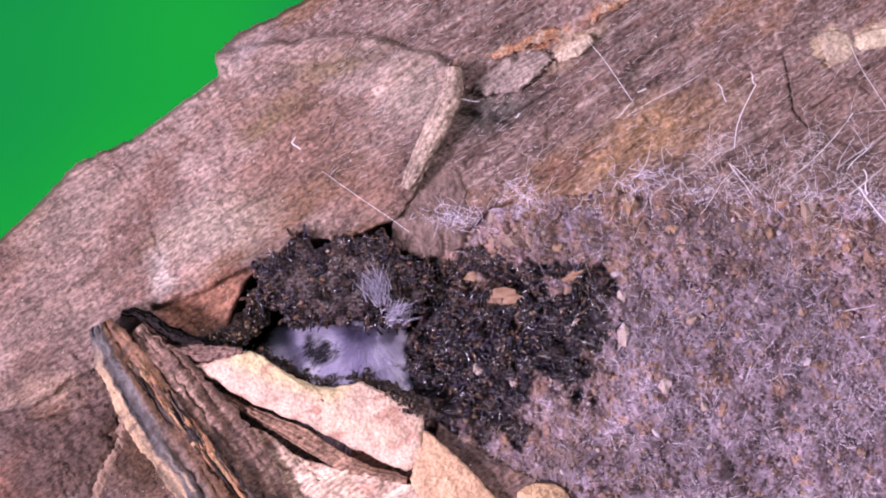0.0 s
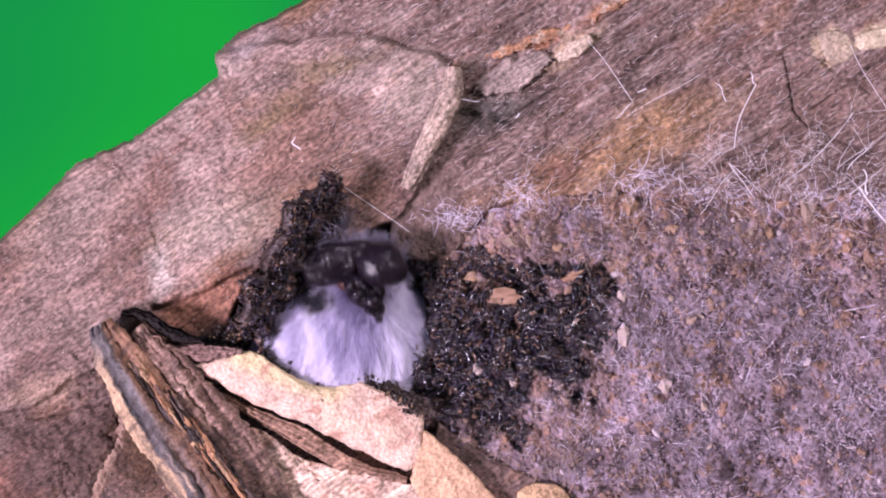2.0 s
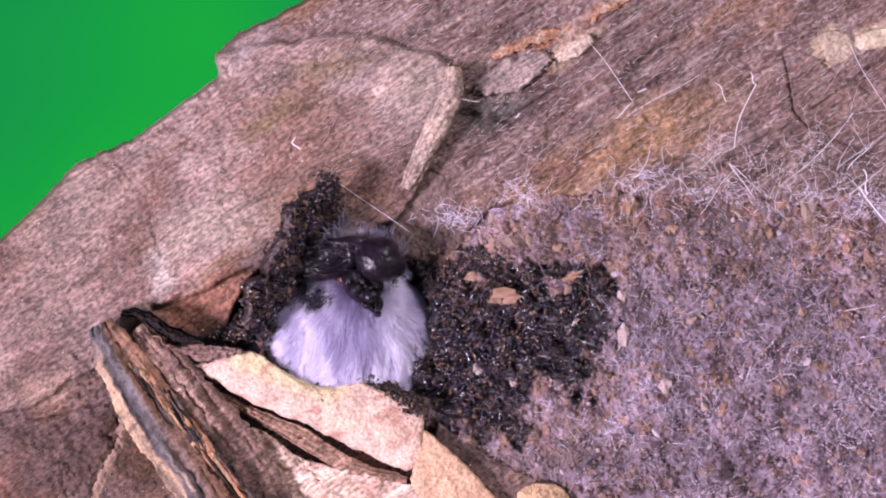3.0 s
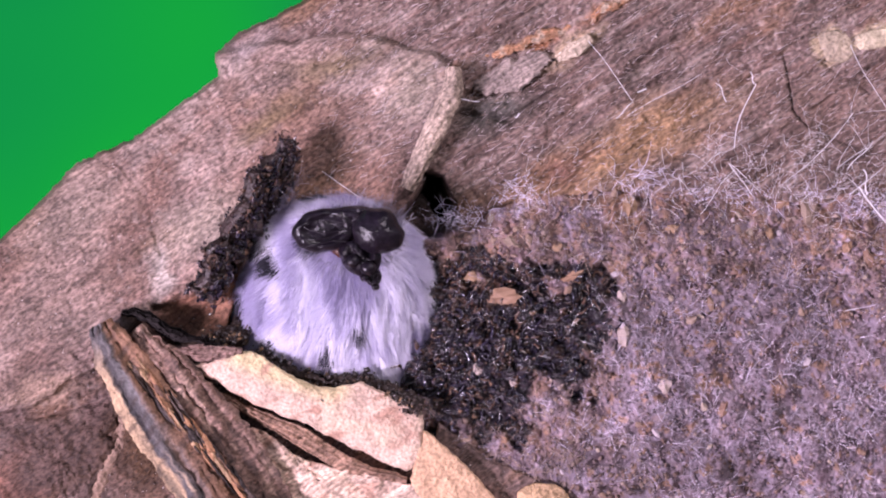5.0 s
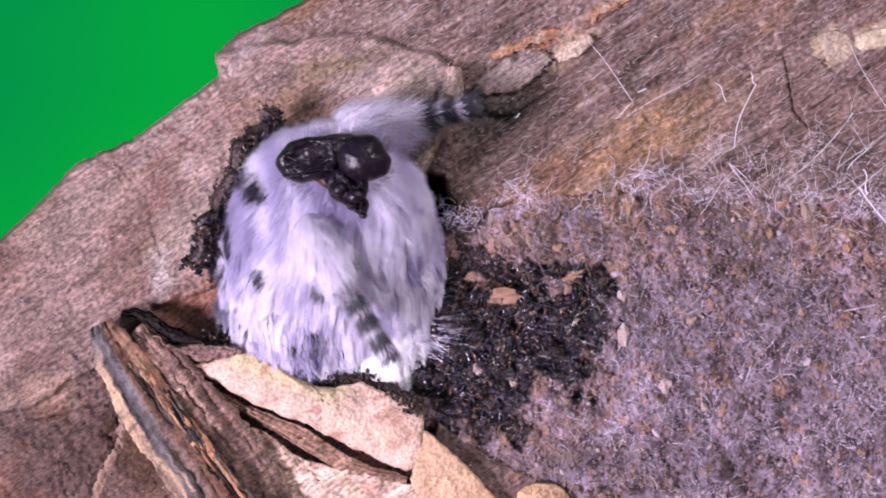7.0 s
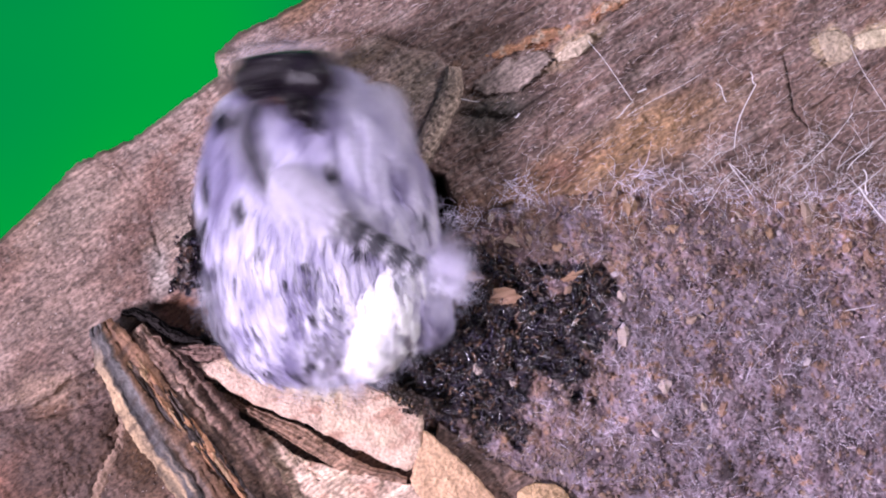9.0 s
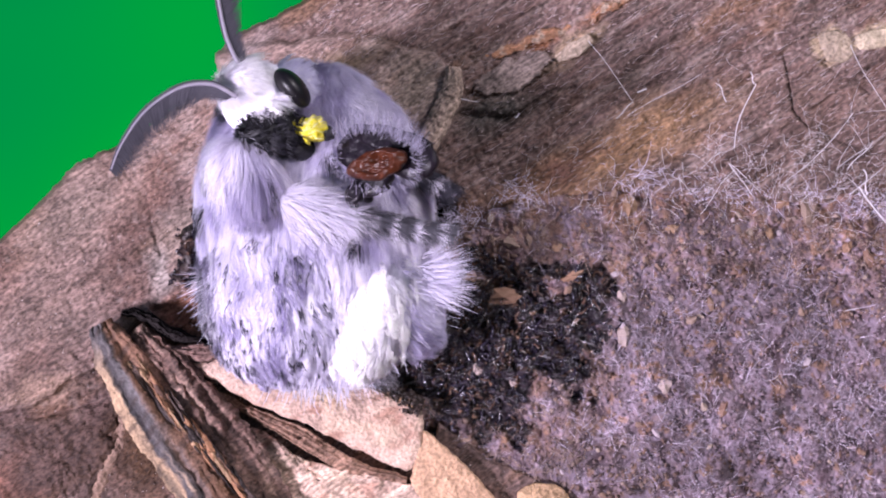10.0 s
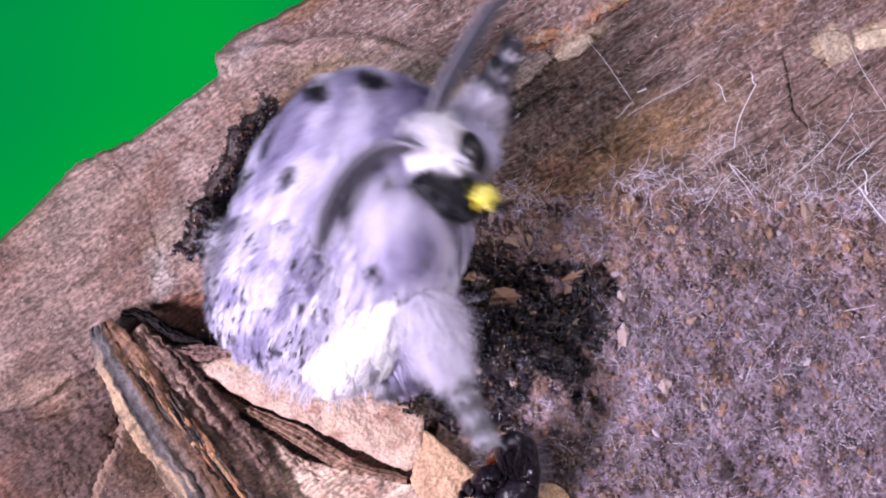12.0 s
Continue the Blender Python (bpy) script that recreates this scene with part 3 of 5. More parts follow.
    link("grit_layer", mesh_from("grit_layer", v - np.array(log.location), f, GRIT, t, 0.15 + 0 * g, flat=True), log, "fine pale and dark grit", kind="stuff")
    # stray fibres lifting along the grain
    fx, fy = rg.uniform(560, 1568, 2600), rg.uniform(0, 335, 2600)
    fh, fe = bark_h(fx, fy)[:2]
    fh = np.where(fe > 20, fh, -30)
    fa = np.radians(rg.normal(30, 16, 2600))
    fd = unit(np.stack([np.cos(fa), -0.06 + 0 * fa, np.sin(fa)], -1))
    v, f, t = strands(spread(fx, fy, fh + 0.1), fd, np.tile((0, -1.0, 0), (2600, 1)), rg.uniform(7, 20, 2600) * (1 + rg.uniform(size=2600) ** 4) * U, rg.uniform(1, 5, 2600) * U, rg.uniform(0.2, 0.55, 2600) * U, np.where(rg.uniform(size=(2600, 1)) < 0.6, (0.50, 0.42, 0.42), (0.32, 0.22, 0.17)) * rg.uniform(0.7, 1.1, (2600, 1)), 2.5, 6, 95)
    link("fibre_layer", mesh_from("fibre_layer", v - np.array(log.location), f, FUR, t), log, "stray pale wood fibres", kind="stuff")
    # thin slivers along the torn strip
    rs = random.Random(9)
    for k in range(38):
        x0, y0 = 205 + rs.uniform(0, 230), 590 + rs.uniform(-10, 30)
        y0 += (x0 - 205) * 1.15
        ln, tone = rs.uniform(60, 150), rs.uniform(0.7, 1.3)
        col = rs.choice([(0.30, 0.155, 0.085), (0.10, 0.07, 0.06), (0.22, 0.125, 0.09), (0.38, 0.24, 0.14), (0.06, 0.045, 0.042)])
        loose.append(ribbon("sliver", [(x0, y0), (x0 + ln * 0.28, y0 + ln * 0.45 + rs.uniform(-5, 5)), (x0 + ln * 0.6, y0 + ln * 0.85)], [1.5, rs.uniform(2.5, 8), 1.5], [3.2, 4.1, 3.0], log, INNER, [c * tone for c in col], "", 0.8, 0.35, 900 + 7 * k, n=50, m=8, edge=2))
    # flat scales and a rusty seam higher up
    loose.append(patch("bark_scale", [(1448, 62), (1475, 52), (1502, 66), (1512, 92), (1490, 112), (1460, 104)], lambda x, y, r: 0.8 - 0.4 * r, log, INNER, (0.37, 0.29, 0.215), "pale scale of bark", 0.7, 0.25, 311, 4, around=90, rings=14))
    loose.append(patch("bark_scale", [(1512, 66), (1545, 54), (1620, 50), (1620, 78), (1560, 84), (1520, 88)], lambda x, y, r: 0.8 - 0.4 * r, log, INNER, (0.48, 0.39, 0.28), "pale scale of bark", 0.7, 0.25, 321, 3, around=90, rings=14))
    loose.append(ribbon("rusty_seam", [(838, 112), (900, 88), (960, 64), (1030, 42), (1075, 12), (1140, -10)], [2, 8, 9, 5, 9, 5], [-0.4, 0.3, 0.35, -0.3, 0.4, 0.2], log, INNER, lambda x, y, a, fib: np.ones(x.shape + (3,)) * (np.array((0.31, 0.16, 0.09)) + (np.array((0.36, 0.27, 0.20)) - np.array((0.31, 0.16, 0.09))) * smooth(-0.05, 0.4, fbm(x / 12, y / 12, 333, 3))[..., None]) * (1 + 0.7 * fib)[..., None], "rust-brown seam between bark plates", 0.7, 0.15, 331, edge=9))
    loose.append(ribbon("bark_scale", [(985, 105), (1015, 88), (1045, 66)], [7, 15, 8], [0.6, 0.8, 0.6], log, INNER, (0.46, 0.36, 0.28), "pale scale of bark", 0.7, 0.3, 335, n=60, m=12, edge=5))
    for ob in loose:
        ob.location = -log.location
    return log


build_setting()
build_bark()


# ---- the cocoon ----
DARK = [(660, 450), (760, 448), (850, 455), (950, 470), (1040, 458), (1095, 490), (1072, 560), (1052, 640), (1045, 715), (970, 690), (925, 735), (950, 795), (860, 778), (780, 775), (735, 720), (680, 700), (710, 600), (735, 540)]


def cocoon_h(x, y):
    wx, wy = x + 12 * fbm(x / 30, y / 30, 201), y + 12 * fbm(x / 30, y / 30, 202)
    sd = inside(wx, wy, COCOON)
    dark = inside(x + 48 * fbm(x / 34, y / 34, 203, 5), y + 48 * fbm(x / 34, y / 34, 204, 5), DARK) + 26 * fbm(x / 26, y / 26, 207, 4)
    dark = smooth(-14, 18, dark - 75 * blob(x, y, 985, 512, 46, 30, 0) - 24 * blob(x, y, 990, 690, 80, 50, 20) - 30 * blob(x, y, 855, 505, 70, 50, 10))
    h = base_h(x, y) - 0.5 + 2.6 * smooth(-5, 150, sd) + 1.2 * smooth(100, 500, sd) - 9 * smooth(4, -26, sd)
    h = h + (0.85 + 0.7 * dark) * fbm(x / 24, y / 24, 205, 5) + 0.7 * fbm(x / 60, y / 60, 206, 2) - 0.7 * dark + dark * 0.8 * fbm(x / 13 + y / 30, y / 8, 208, 3)
    return h, sd, dark


def chip_mesh(k, mat):
    rng = random.Random(300 + k)
    bm = bmesh.new()
    bmesh.ops.create_icosphere(bm, subdivisions=1 if mat is CHIP else 2, radius=0.6)
    sx, sy, sz = (rng.uniform(0.9, 1.2), rng.uniform(0.7, 1.0), rng.uniform(0.8, 1.1)) if mat is PALE else (rng.uniform(0.8, 1.7), rng.uniform(0.5, 1.0), rng.uniform(0.6, 1.0))
    for v in bm.verts:
        v.co *= (rng.uniform(0.65, 1.3) if mat is CHIP else 1.0 + 0.75 * noise.noise(v.co * 2.2 + Vector((k * 3.1, 0, 0))) + rng.uniform(-0.12, 0.12))
        v.co = Vector((v.co.x * sx, v.co.y * sy, v.co.z * sz))
    bm.normal_update()
    me = bpy.data.meshes.new("chip")
    bm.to_mesh(me)
    bm.free()
    me.materials.append(mat)
    return me


def thread(a, b, sag, seed, n=12):
    rng = np.random.default_rng(seed)
    s = np.linspace(0, 1, n)[:, None]
    c = a * (1 - s) + b * s
    return c + (rng.normal(size=(1, 3)) * sag) * np.sin(s * math.pi) + (rng.normal(size=(1, 3)) * sag * 0.4) * np.sin(s * 2 * math.pi)


def tube_rows(lines, radius, sides=3):
    """Thin round threads along lines of points, as vertices and faces."""
    V, F, base = [], [], 0
    for c, r in zip(lines, radius):
        d = unit(np.gradient(c, axis=0))
        e = unit(np.cross(d, (0.31, 0.9, 0.2)))
        g = np.cross(d, e)
        a = np.arange(sides) * 2 * math.pi / sides
        ring = c[:, None] + r * (e[:, None] * np.cos(a)[None, :, None] + g[:, None] * np.sin(a)[None, :, None])
        V.append(ring.reshape(-1, 3))
        F.append(grid_faces(len(c), sides, True) + base)
        base += len(c) * sides
    return np.concatenate(V), np.concatenate(F)


def wet_strands(name, roots, parent, seed):
    """Short, glossy, purple-black strands that lie curled on a face."""
    r = np.random.default_rng(seed)
    lines, rad = [], []
    for k, p in enumerate(roots):
        a, ln = r.uniform(0, 2 * math.pi), r.uniform(5, 22) * U
        q = p + np.array((math.cos(a), r.normal() * 0.25, math.sin(a))) * ln
        lines.append(thread(p, q, 4 * U, seed * 1000 + k, 8))
        rad.append((0.7 + 2.5 * r.uniform() ** 2) * U)
    v, f = tube_rows(lines, rad, 6)
    tone = np.where(r.uniform(size=(len(roots), 1)) < 0.35, (0.05, 0.026, 0.018), (0.012, 0.008, 0.017)) * r.uniform(0.6, 1.7, (len(roots), 1))
    return link(name, mesh_from(name, v, f, GRIT, np.repeat(tone, 48, 0), np.full(len(v), 0.95)), parent, "glossy purple-black wet strands", kind="stuff")


CRUMB_TONES = np.array([(0.30, 0.245, 0.275), (0.25, 0.19, 0.205), (0.26, 0.185, 0.145), (0.33, 0.255, 0.21), (0.18, 0.13, 0.125), (0.37, 0.31, 0.35), (0.215, 0.145, 0.115), (0.15, 0.115, 0.13)])


def build_cocoon():
    rng = np.random.default_rng(77)
    cocoon = tagged(new("cocoon"), "opened cocoon of chewed wood crumbs and silk on the bark", "cocoon")
    cocoon.location = spot(1150, 620, 0)
    here = np.array(cocoon.location)
    xs, ys = axis(650, 2350, 660, 1580, 2.6), axis(280, 1350, 290, 894, 2.6)
    X, Y = np.meshgrid(xs, ys)
    H, sd, dark = cocoon_h(X, Y)
    low = smooth(0.0, 0.5, fbm(X / 40, Y / 40, 211, 3))
    t = np.ones(X.shape + (3,)) * np.array((0.25, 0.20, 0.228))
    brown = np.maximum(smooth(-0.3, 0.5, fbm(X / 60, Y / 60, 212, 4)) * smooth(260, 50, sd), 0.8 * smooth(-60, 10, inside(X, Y, DARK)) * smooth(-0.4, 0.3, fbm(X / 40, Y / 40, 218, 4)))
    brown = np.maximum(brown, smooth(500, 380, Y + 90 * fbm(X / 60, Y / 60, 220, 3)) * smooth(-0.5, 0.2, fbm(X / 34, Y / 34, 223, 4)))
    for k, colour in (
        (brown * 0.95, (0.27, 0.16, 0.10)),
        (smooth(0.0, 0.45, fbm(X / 28, Y / 28, 213, 4)) * 0.85, (0.10, 0.065, 0.075)),
        (smooth(0.05, 0.5, fbm(X / 20, Y / 20, 214, 4)) * 0.8, (0.37, 0.31, 0.375)),
        (smooth(0.25, 0.5, fbm(X / 19 + 30, Y / 19, 215, 3)) * 0.8, (0.34, 0.21, 0.13)),
        (dark * 0.97, (0.017, 0.011, 0.018)),
        (dark * smooth(0.1, 0.5, fbm(X / 30, Y / 30, 216, 3)) * 0.7, (0.06, 0.03, 0.018)),
        (dark * np.clip(1.5 * blob(X, Y, 840, 480, 130, 70, 0), 0, 1) * 0.8, (0.10, 0.052, 0.028)),
    ):
        t = t * (1 - k[..., None]) + np.array(colour) * k[..., None]
    t = t * np.array((0.775, 0.72, 0.745)) * (1 + 0.45 * fbm(X / 75, Y / 75, 219, 3))[..., None]
    f = grid_faces(len(ys), len(xs))
    f = f[(sd.ravel()[f] > -24).all(1)]
    used = np.unique(f)
    remap = np.zeros(X.size, np.int64)
    remap[used] = np.arange(len(used))
    me = mesh_from("shell", spread(X, Y, H).reshape(-1, 3)[used] - here, remap[f], CRUMB, t.reshape(-1, 3)[used], (dark * (0.55 + 0.45 * low)).ravel()[used])
    link("shell", me, cocoon)

    def place(n, seed):
        r = np.random.default_rng(seed)
        x, y = r.uniform(680, 1660, n), r.uniform(310, 960, n)
        h, s, d = cocoon_h(x, y)
        return x, y, h, s, d, r

    # fine crumbs all over the shell
    x, y, h, s, d, r = place(11000, 5)
    ok = (s > 2) & ((d < 0.45) | (r.uniform(size=len(x)) < 0.4))
    x, y, h, s, d = x[ok], y[ok], h[ok], s[ok], d[ok]
    rust = np.maximum(smooth(330, 60, s + 160 * fbm(x / 60, y / 60, 221)), smooth(500, 380, y + 90 * fbm(x / 60, y / 60, 220, 3)))
    zone = fbm(x / 30, y / 30, 222, 3) + 0.22 * r.normal(size=len(x))
    pick = np.where(zone > 0.22, r.choice([0, 5, 5, 0], len(x)), np.where(zone < -0.2, r.choice([4, 7, 1, 6], len(x)), r.choice([1, 0, 7, 1], len(x))))
    pick = np.where(r.uniform(size=len(x)) < rust * 0.88, np.where(zone > 0.1, r.choice([2, 3, 1], len(x)), r.choice([6, 4, 2], len(x))), pick)
    tone = CRUMB_TONES[pick] * np.array((0.88, 0.825, 0.86)) * r.uniform(0.7, 1.1, (len(x), 1)) * (1 + 0.45 * fbm(x / 75, y / 75, 219, 3))[:, None]
    wet = d > 0.45
    tone[wet] = np.where(r.uniform(size=(wet.sum(), 1)) < 0.26, (0.12, 0.065, 0.04), (0.018, 0.012, 0.018)) * r.uniform(0.5, 1.6, (wet.sum(), 1))
    v, f, t, g = grains(spread(x, y, h + 0.08), (2.0 + 7.5 * r.uniform(size=len(x)) ** 2.2) * U * (1 + 0.1 * wet), tone, 6)
    me = mesh_from("crumb_layer", v - here, f, GRIT, t, np.repeat(wet * 0.75 + 0.05, 6))
    link("crumb_layer", me, cocoon, "fine wood crumbs", kind="stuff")
    # glints on the shell, made as tiny bright white grains
    x, y, h, s, d, r = place(2600, 15)
    ok = (s > 2) & (d < 0.6)
    x, y, h = x[ok], y[ok], h[ok]
    v, f, t, g = grains(spread(x, y, h + 0.35), (0.7 + 1.5 * r.uniform(size=len(x)) ** 3) * U, np.array((0.80, 0.76, 0.80)) * r.uniform(0.6, 1.0, (len(x), 1)), 16)
    link("glint_layer", mesh_from("glint_layer", v - here, f, GRIT, t, np.full(len(v), 0.9)), cocoon, "tiny white specks in place of glints", kind="stuff")
    # short silk and wood fibres matted into the shell
    x, y, h, s, d, r = place(13000, 8)
    ok = (s > -12) & (fbm(x / 30, y / 30, 222, 3) > -0.05)
    x, y, h, s, d = x[ok], y[ok], h[ok], s[ok], d[ok]
    a = r.uniform(0, 2 * math.pi, len(x))
    dirs = np.stack([np.cos(a), -0.25 + 0.2 * r.normal(size=len(x)), np.sin(a)], -1)
    tone = np.where(r.uniform(size=(len(x), 1)) < 0.15 + 0.7 * smooth(60, 260, s)[:, None], (0.50, 0.43, 0.52), (0.33, 0.24, 0.20)) * r.uniform(0.5, 1.2, (len(x), 1)) * (1 + 0.45 * fbm(x / 75, y / 75, 219, 3))[:, None]
    wet = d > 0.45
    tone[wet] = np.array((0.02, 0.017, 0.022)) * r.uniform(0.5, 2.0, (wet.sum(), 1))
    v, f, t = strands(spread(x, y, h + 0.05), unit(dirs), np.tile((0, -1.0, 0), (len(x), 1)), r.uniform(8, 36, len(x)) * U, r.uniform(1, 8, len(x)) * U, r.uniform(0.22, 0.6, len(x)) * U, tone, 4.0, 5, 9)
    link("fibre_mat", mesh_from("fibre_mat", v - here, f, GRIT, t, np.repeat(wet * 0.8, 10)), cocoon, "matted lilac silk fibres", kind="stuff")
    # tangled wet black strands in the softened wall
    x, y, h, s, d, r = place(30000, 18)
    ok = (s > 0) & (d > 0.5)
    x, y, h = x[ok][:1500], y[ok][:1500], h[ok][:1500]
    wet_strands("wet_tangle", spread(x, y, h + 0.12) - here, cocoon, 19)
    # crumbly rim of the opening
    for nm, spine, wd, lf, sd2 in (("rim", [(372, 604), (410, 596), (448, 565), (470, 515), (500, 470)], [6, 24, 26, 20, 8], [0.6, 0.2, -1.0, -1.6, -1.2], 251), ("rim", [(455, 625), (500, 655), (570, 678), (640, 676), (700, 706), (745, 725)], [8, 15, 15, 15, 22, 20], [0.6, 0.6, 0.4, 0.4, 1.0, 1.6], 261)):
        ob = ribbon(nm, spine, wd, lf, cocoon, CRUMB, lambda x, y, a, fib: np.ones(x.shape + (3,)) * np.array((0.035, 0.022, 0.018)) * (1 + 0.6 * fib)[..., None], "dark crumbly rim", 2.0, 0.9, sd2, edge=9)
        ob.data.transform(Matrix.Translation(-cocoon.location))
        c = curve_points(spine, 400)
        k = rng.integers(0, 400, 700)
        gx, gy = c[k, 0] + rng.normal(0, 11, 700), c[k, 1] + rng.normal(0, 9, 700)
        gh = base_h(gx, gy) + np.interp(k / 400, np.linspace(0, 1, len(lf)), lf) + 0.7 + rng.normal(0, 0.3, 700)
        v, f, t, g = grains(spread(gx, gy, gh), (2 + 6 * rng.uniform(size=700) ** 2) * U, np.where(rng.uniform(size=(700, 1)) < 0.15, (0.17, 0.10, 0.05), (0.025, 0.018, 0.016)) * rng.uniform(0.5, 1.6, (700, 1)), sd2 + 3)
        link("crumb_coat", mesh_from("crumb_coat", v, f, GRIT, t, np.full(len(v), 0.5)), ob, kind="stuff").data.transform(Matrix.Translation(-cocoon.location))
    # long silk threads along the upper rim
    lines, rad = [], []
    for k in range(260):
        x0, y0 = (860 + 760 * rng.uniform() ** 0.7, rng.normal(345, 38)) if k < 130 else (rng.uniform(1230, 1600), rng.normal(315, 55))
        a, ln = rng.normal(60, 60), 14 + 70 * rng.uniform() ** 2.5
        x1, y1 = x0 + ln * math.cos(radians(a)), y0 - ln * math.sin(radians(a))
        p = [spread(np.array(q[0]), np.array(q[1]), base_h(np.array(q[0]), np.array(q[1])) + q[2]) for q in ((x0, y0, 1.6), (x1, y1, rng.uniform(0.8, 2.2)))]
        lines.append(thread(p[0], p[1], 13 * U, 400 + k, 18))
        rad.append(rng.uniform(0.12, 0.34) * U)
    for x0, y0, x1, y1, w in ((570, 303, 726, 412, 0.9), (1040, 72, 1118, 178, 0.9), (1300, 262, 1338, 150, 1.5), (1338, 150, 1328, 128, 1.6), (1285, 180, 1268, 148, 1.4), (1110, 205, 1240, 132, 0.9), (1500, 300, 1545, 250, 1.3), (1520, 330, 1568, 395, 2.6), (1535, 345, 1528, 300, 2.2), (1505, 80, 1568, 190, 0.9), (1340, 575, 1525, 545, 1.0), (1525, 545, 1440, 568, 1.1), (1420, 300, 1510, 200, 0.9), (815, 175, 850, 180, 1.1), (1090, 210, 1120, 182, 1.4), (475, 440, 492, 462, 0.9), (1300, 300, 1240, 380, 0.9), (1380, 330, 1480, 240, 0.9), (1330, 345, 1290, 290, 1.3), (523, 243, 532, 265, 2.4), (1128, 164, 1141, 159, 2.4), (911, 207, 919, 203, 2.2), (1480, 300, 1535, 262, 1.0), (1505, 345, 1560, 300, 1.2), (1290, 290, 1345, 340, 0.9), (1240, 300, 1300, 262, 0.8)):
        p = [spread(np.array(float(q[0])), np.array(float(q[1])), base_h(np.array(float(q[0])), np.array(float(q[1]))) + 2.4) for q in ((x0, y0), (x1, y1))]
        lines.append(thread(p[0], p[1], 4 * U, int(x0 + y1)))
        rad.append(w * U * 0.62)
    v, f = tube_rows(lines, rad)
    link("loose_silk", mesh_from("loose_silk", v - here, f, SILK), cocoon, "loose whitish silk threads", kind="stuff")
    # silk tufts where threads mat together
    R, Dv, T = [], [], []
    for cx, cy, n in ((805, 385, 110), (925, 345, 80), (1140, 315, 80), (1550, 360, 90), (1320, 345, 50), (1240, 330, 40), (1440, 350, 40)):
        x, y = rng.normal(cx, 30, n), rng.normal(cy, 13, n)
        R.append(spread(x, y, base_h(x, y) + 1.5))
        a = rng.uniform(0, 2 * math.pi, n)
        Dv.append(np.stack([np.cos(a), -0.3 + 0 * a, np.sin(a)], -1))
    R, Dv = np.concatenate(R), unit(np.concatenate(Dv))
    v, f, t = strands(R, Dv, np.tile((0, -1.0, 0), (len(R), 1)), rng.uniform(8, 34, len(R)) * U, 4 * U, 0.36 * U, np.full((len(R), 3), (0.62, 0.56, 0.70)), 5.0, 7, 10)
    link("silk_tuft", mesh_from("silk_tuft", v - here, f, GRIT, t, np.full(len(v), 0.2)), cocoon, "pale lilac matted silk", kind="stuff")
    # chips that can be told apart
    meshes = [chip_mesh(k, CHIP) for k in range(8)]
    large = [chip_mesh(k + 8, TAN) for k in range(5)]
    lumps = [chip_mesh(k + 13, PALE) for k in range(3)]
    spots = [(1112, 362, 22), (1385, 358, 20), (1430, 372, 34), (895, 525, 26), (838, 490, 17), (1105, 595, 20), (1222, 568, 15), (1178, 682, 17), (908, 680, 11), (1015, 490, 18), (1360, 415, 15), (1190, 405, 15), (1280, 725, 13), (870, 345, 15), (1100, 525, 13), (1215, 330, 12), (985, 440, 14), (905, 430, 14), (845, 655, 13), (1540, 460, 18), (1500, 440, 14)]
    while len(spots) < 280:
        x, y = rng.uniform(740, 1600), 330 + 560 * rng.uniform() ** 1.5
        h, s, d = cocoon_h(np.array(x), np.array(y))
        if s > 6 and (d < 0.4 or rng.uniform() < 0.25):
            spots.append((x, y, 5 + 11 * rng.uniform() ** 2))
    for k, (x, y, size) in enumerate(spots):
        size *= 1.35 if k < 21 else 1.0
        h, s, d = cocoon_h(np.array(float(x)), np.array(float(y)))
        ob = link("chip", lumps[k % 3] if k in (5, 7, 8, 14, 18) else large[k % 5] if k < 21 else meshes[int(rng.integers(8))], cocoon)
        ob.matrix_basis = Matrix.LocRotScale(spot(x, y, float(h) + 0.15) - cocoon.location, Euler(rng.uniform(-0.5, 0.5, 3) + np.array((0, rng.uniform(-3, 3), 0))), Vector((size * U * 0.95, size * U * 0.8, size * U * 0.9)))
    # the lid: crumbly front wall that the moth pushes open
    n, m = 90, 26
    a = np.linspace(0, 2 * math.pi, n, endpoint=False)[None]
    r = np.concatenate([np.linspace(0.02, 1, m), [0.97, 0.5, 0.02]])[:, None]
    X = 158 * np.sign(np.cos(a)) * np.abs(np.cos(a)) ** 0.8 * r
    Y = -78 * np.sign(np.sin(a)) * np.abs(np.sin(a)) ** 0.8 * r
    k = smooth(0.3, 1, r)
    X, Y = X + k * 34 * fbm(X / 34, Y / 34, 231), Y + k * 34 * fbm(X / 34, Y / 34, 232)
    Hd = 1.0 * (1 - r ** 2) + 1.1 * fbm(X / 24, Y / 24, 233, 4) - 0.4 * k
    Hd[m:] -= 1.0
    tone = np.ones(X.shape + (3,)) * np.array((0.04, 0.024, 0.022)) * (1 + 0.5 * fbm(X / 20, Y / 20, 234))[..., None]
    lid = link("lid", mesh_from("lid", np.stack([X * U, -Hd / 1000, -Y * U], -1).reshape(-1, 3), grid_faces(m + 3, n, True), CRUMB, tone.reshape(-1, 3), np.full(X.size, 0.5)), cocoon, "dark wet crumbly cocoon wall flap")
    q = 3800
    ang, rr = rng.uniform(0, 2 * math.pi, q), np.sqrt(rng.uniform(0, 1, q)) * 1.02
    x, y = 158 * np.sign(np.cos(ang)) * np.abs(np.cos(ang)) ** 0.8 * rr, -78 * np.sign(np.sin(ang)) * np.abs(np.sin(ang)) ** 0.8 * rr
    x, y = x + smooth(0.3, 1, rr) * 34 * fbm(x / 34, y / 34, 231), y + smooth(0.3, 1, rr) * 34 * fbm(x / 34, y / 34, 232)
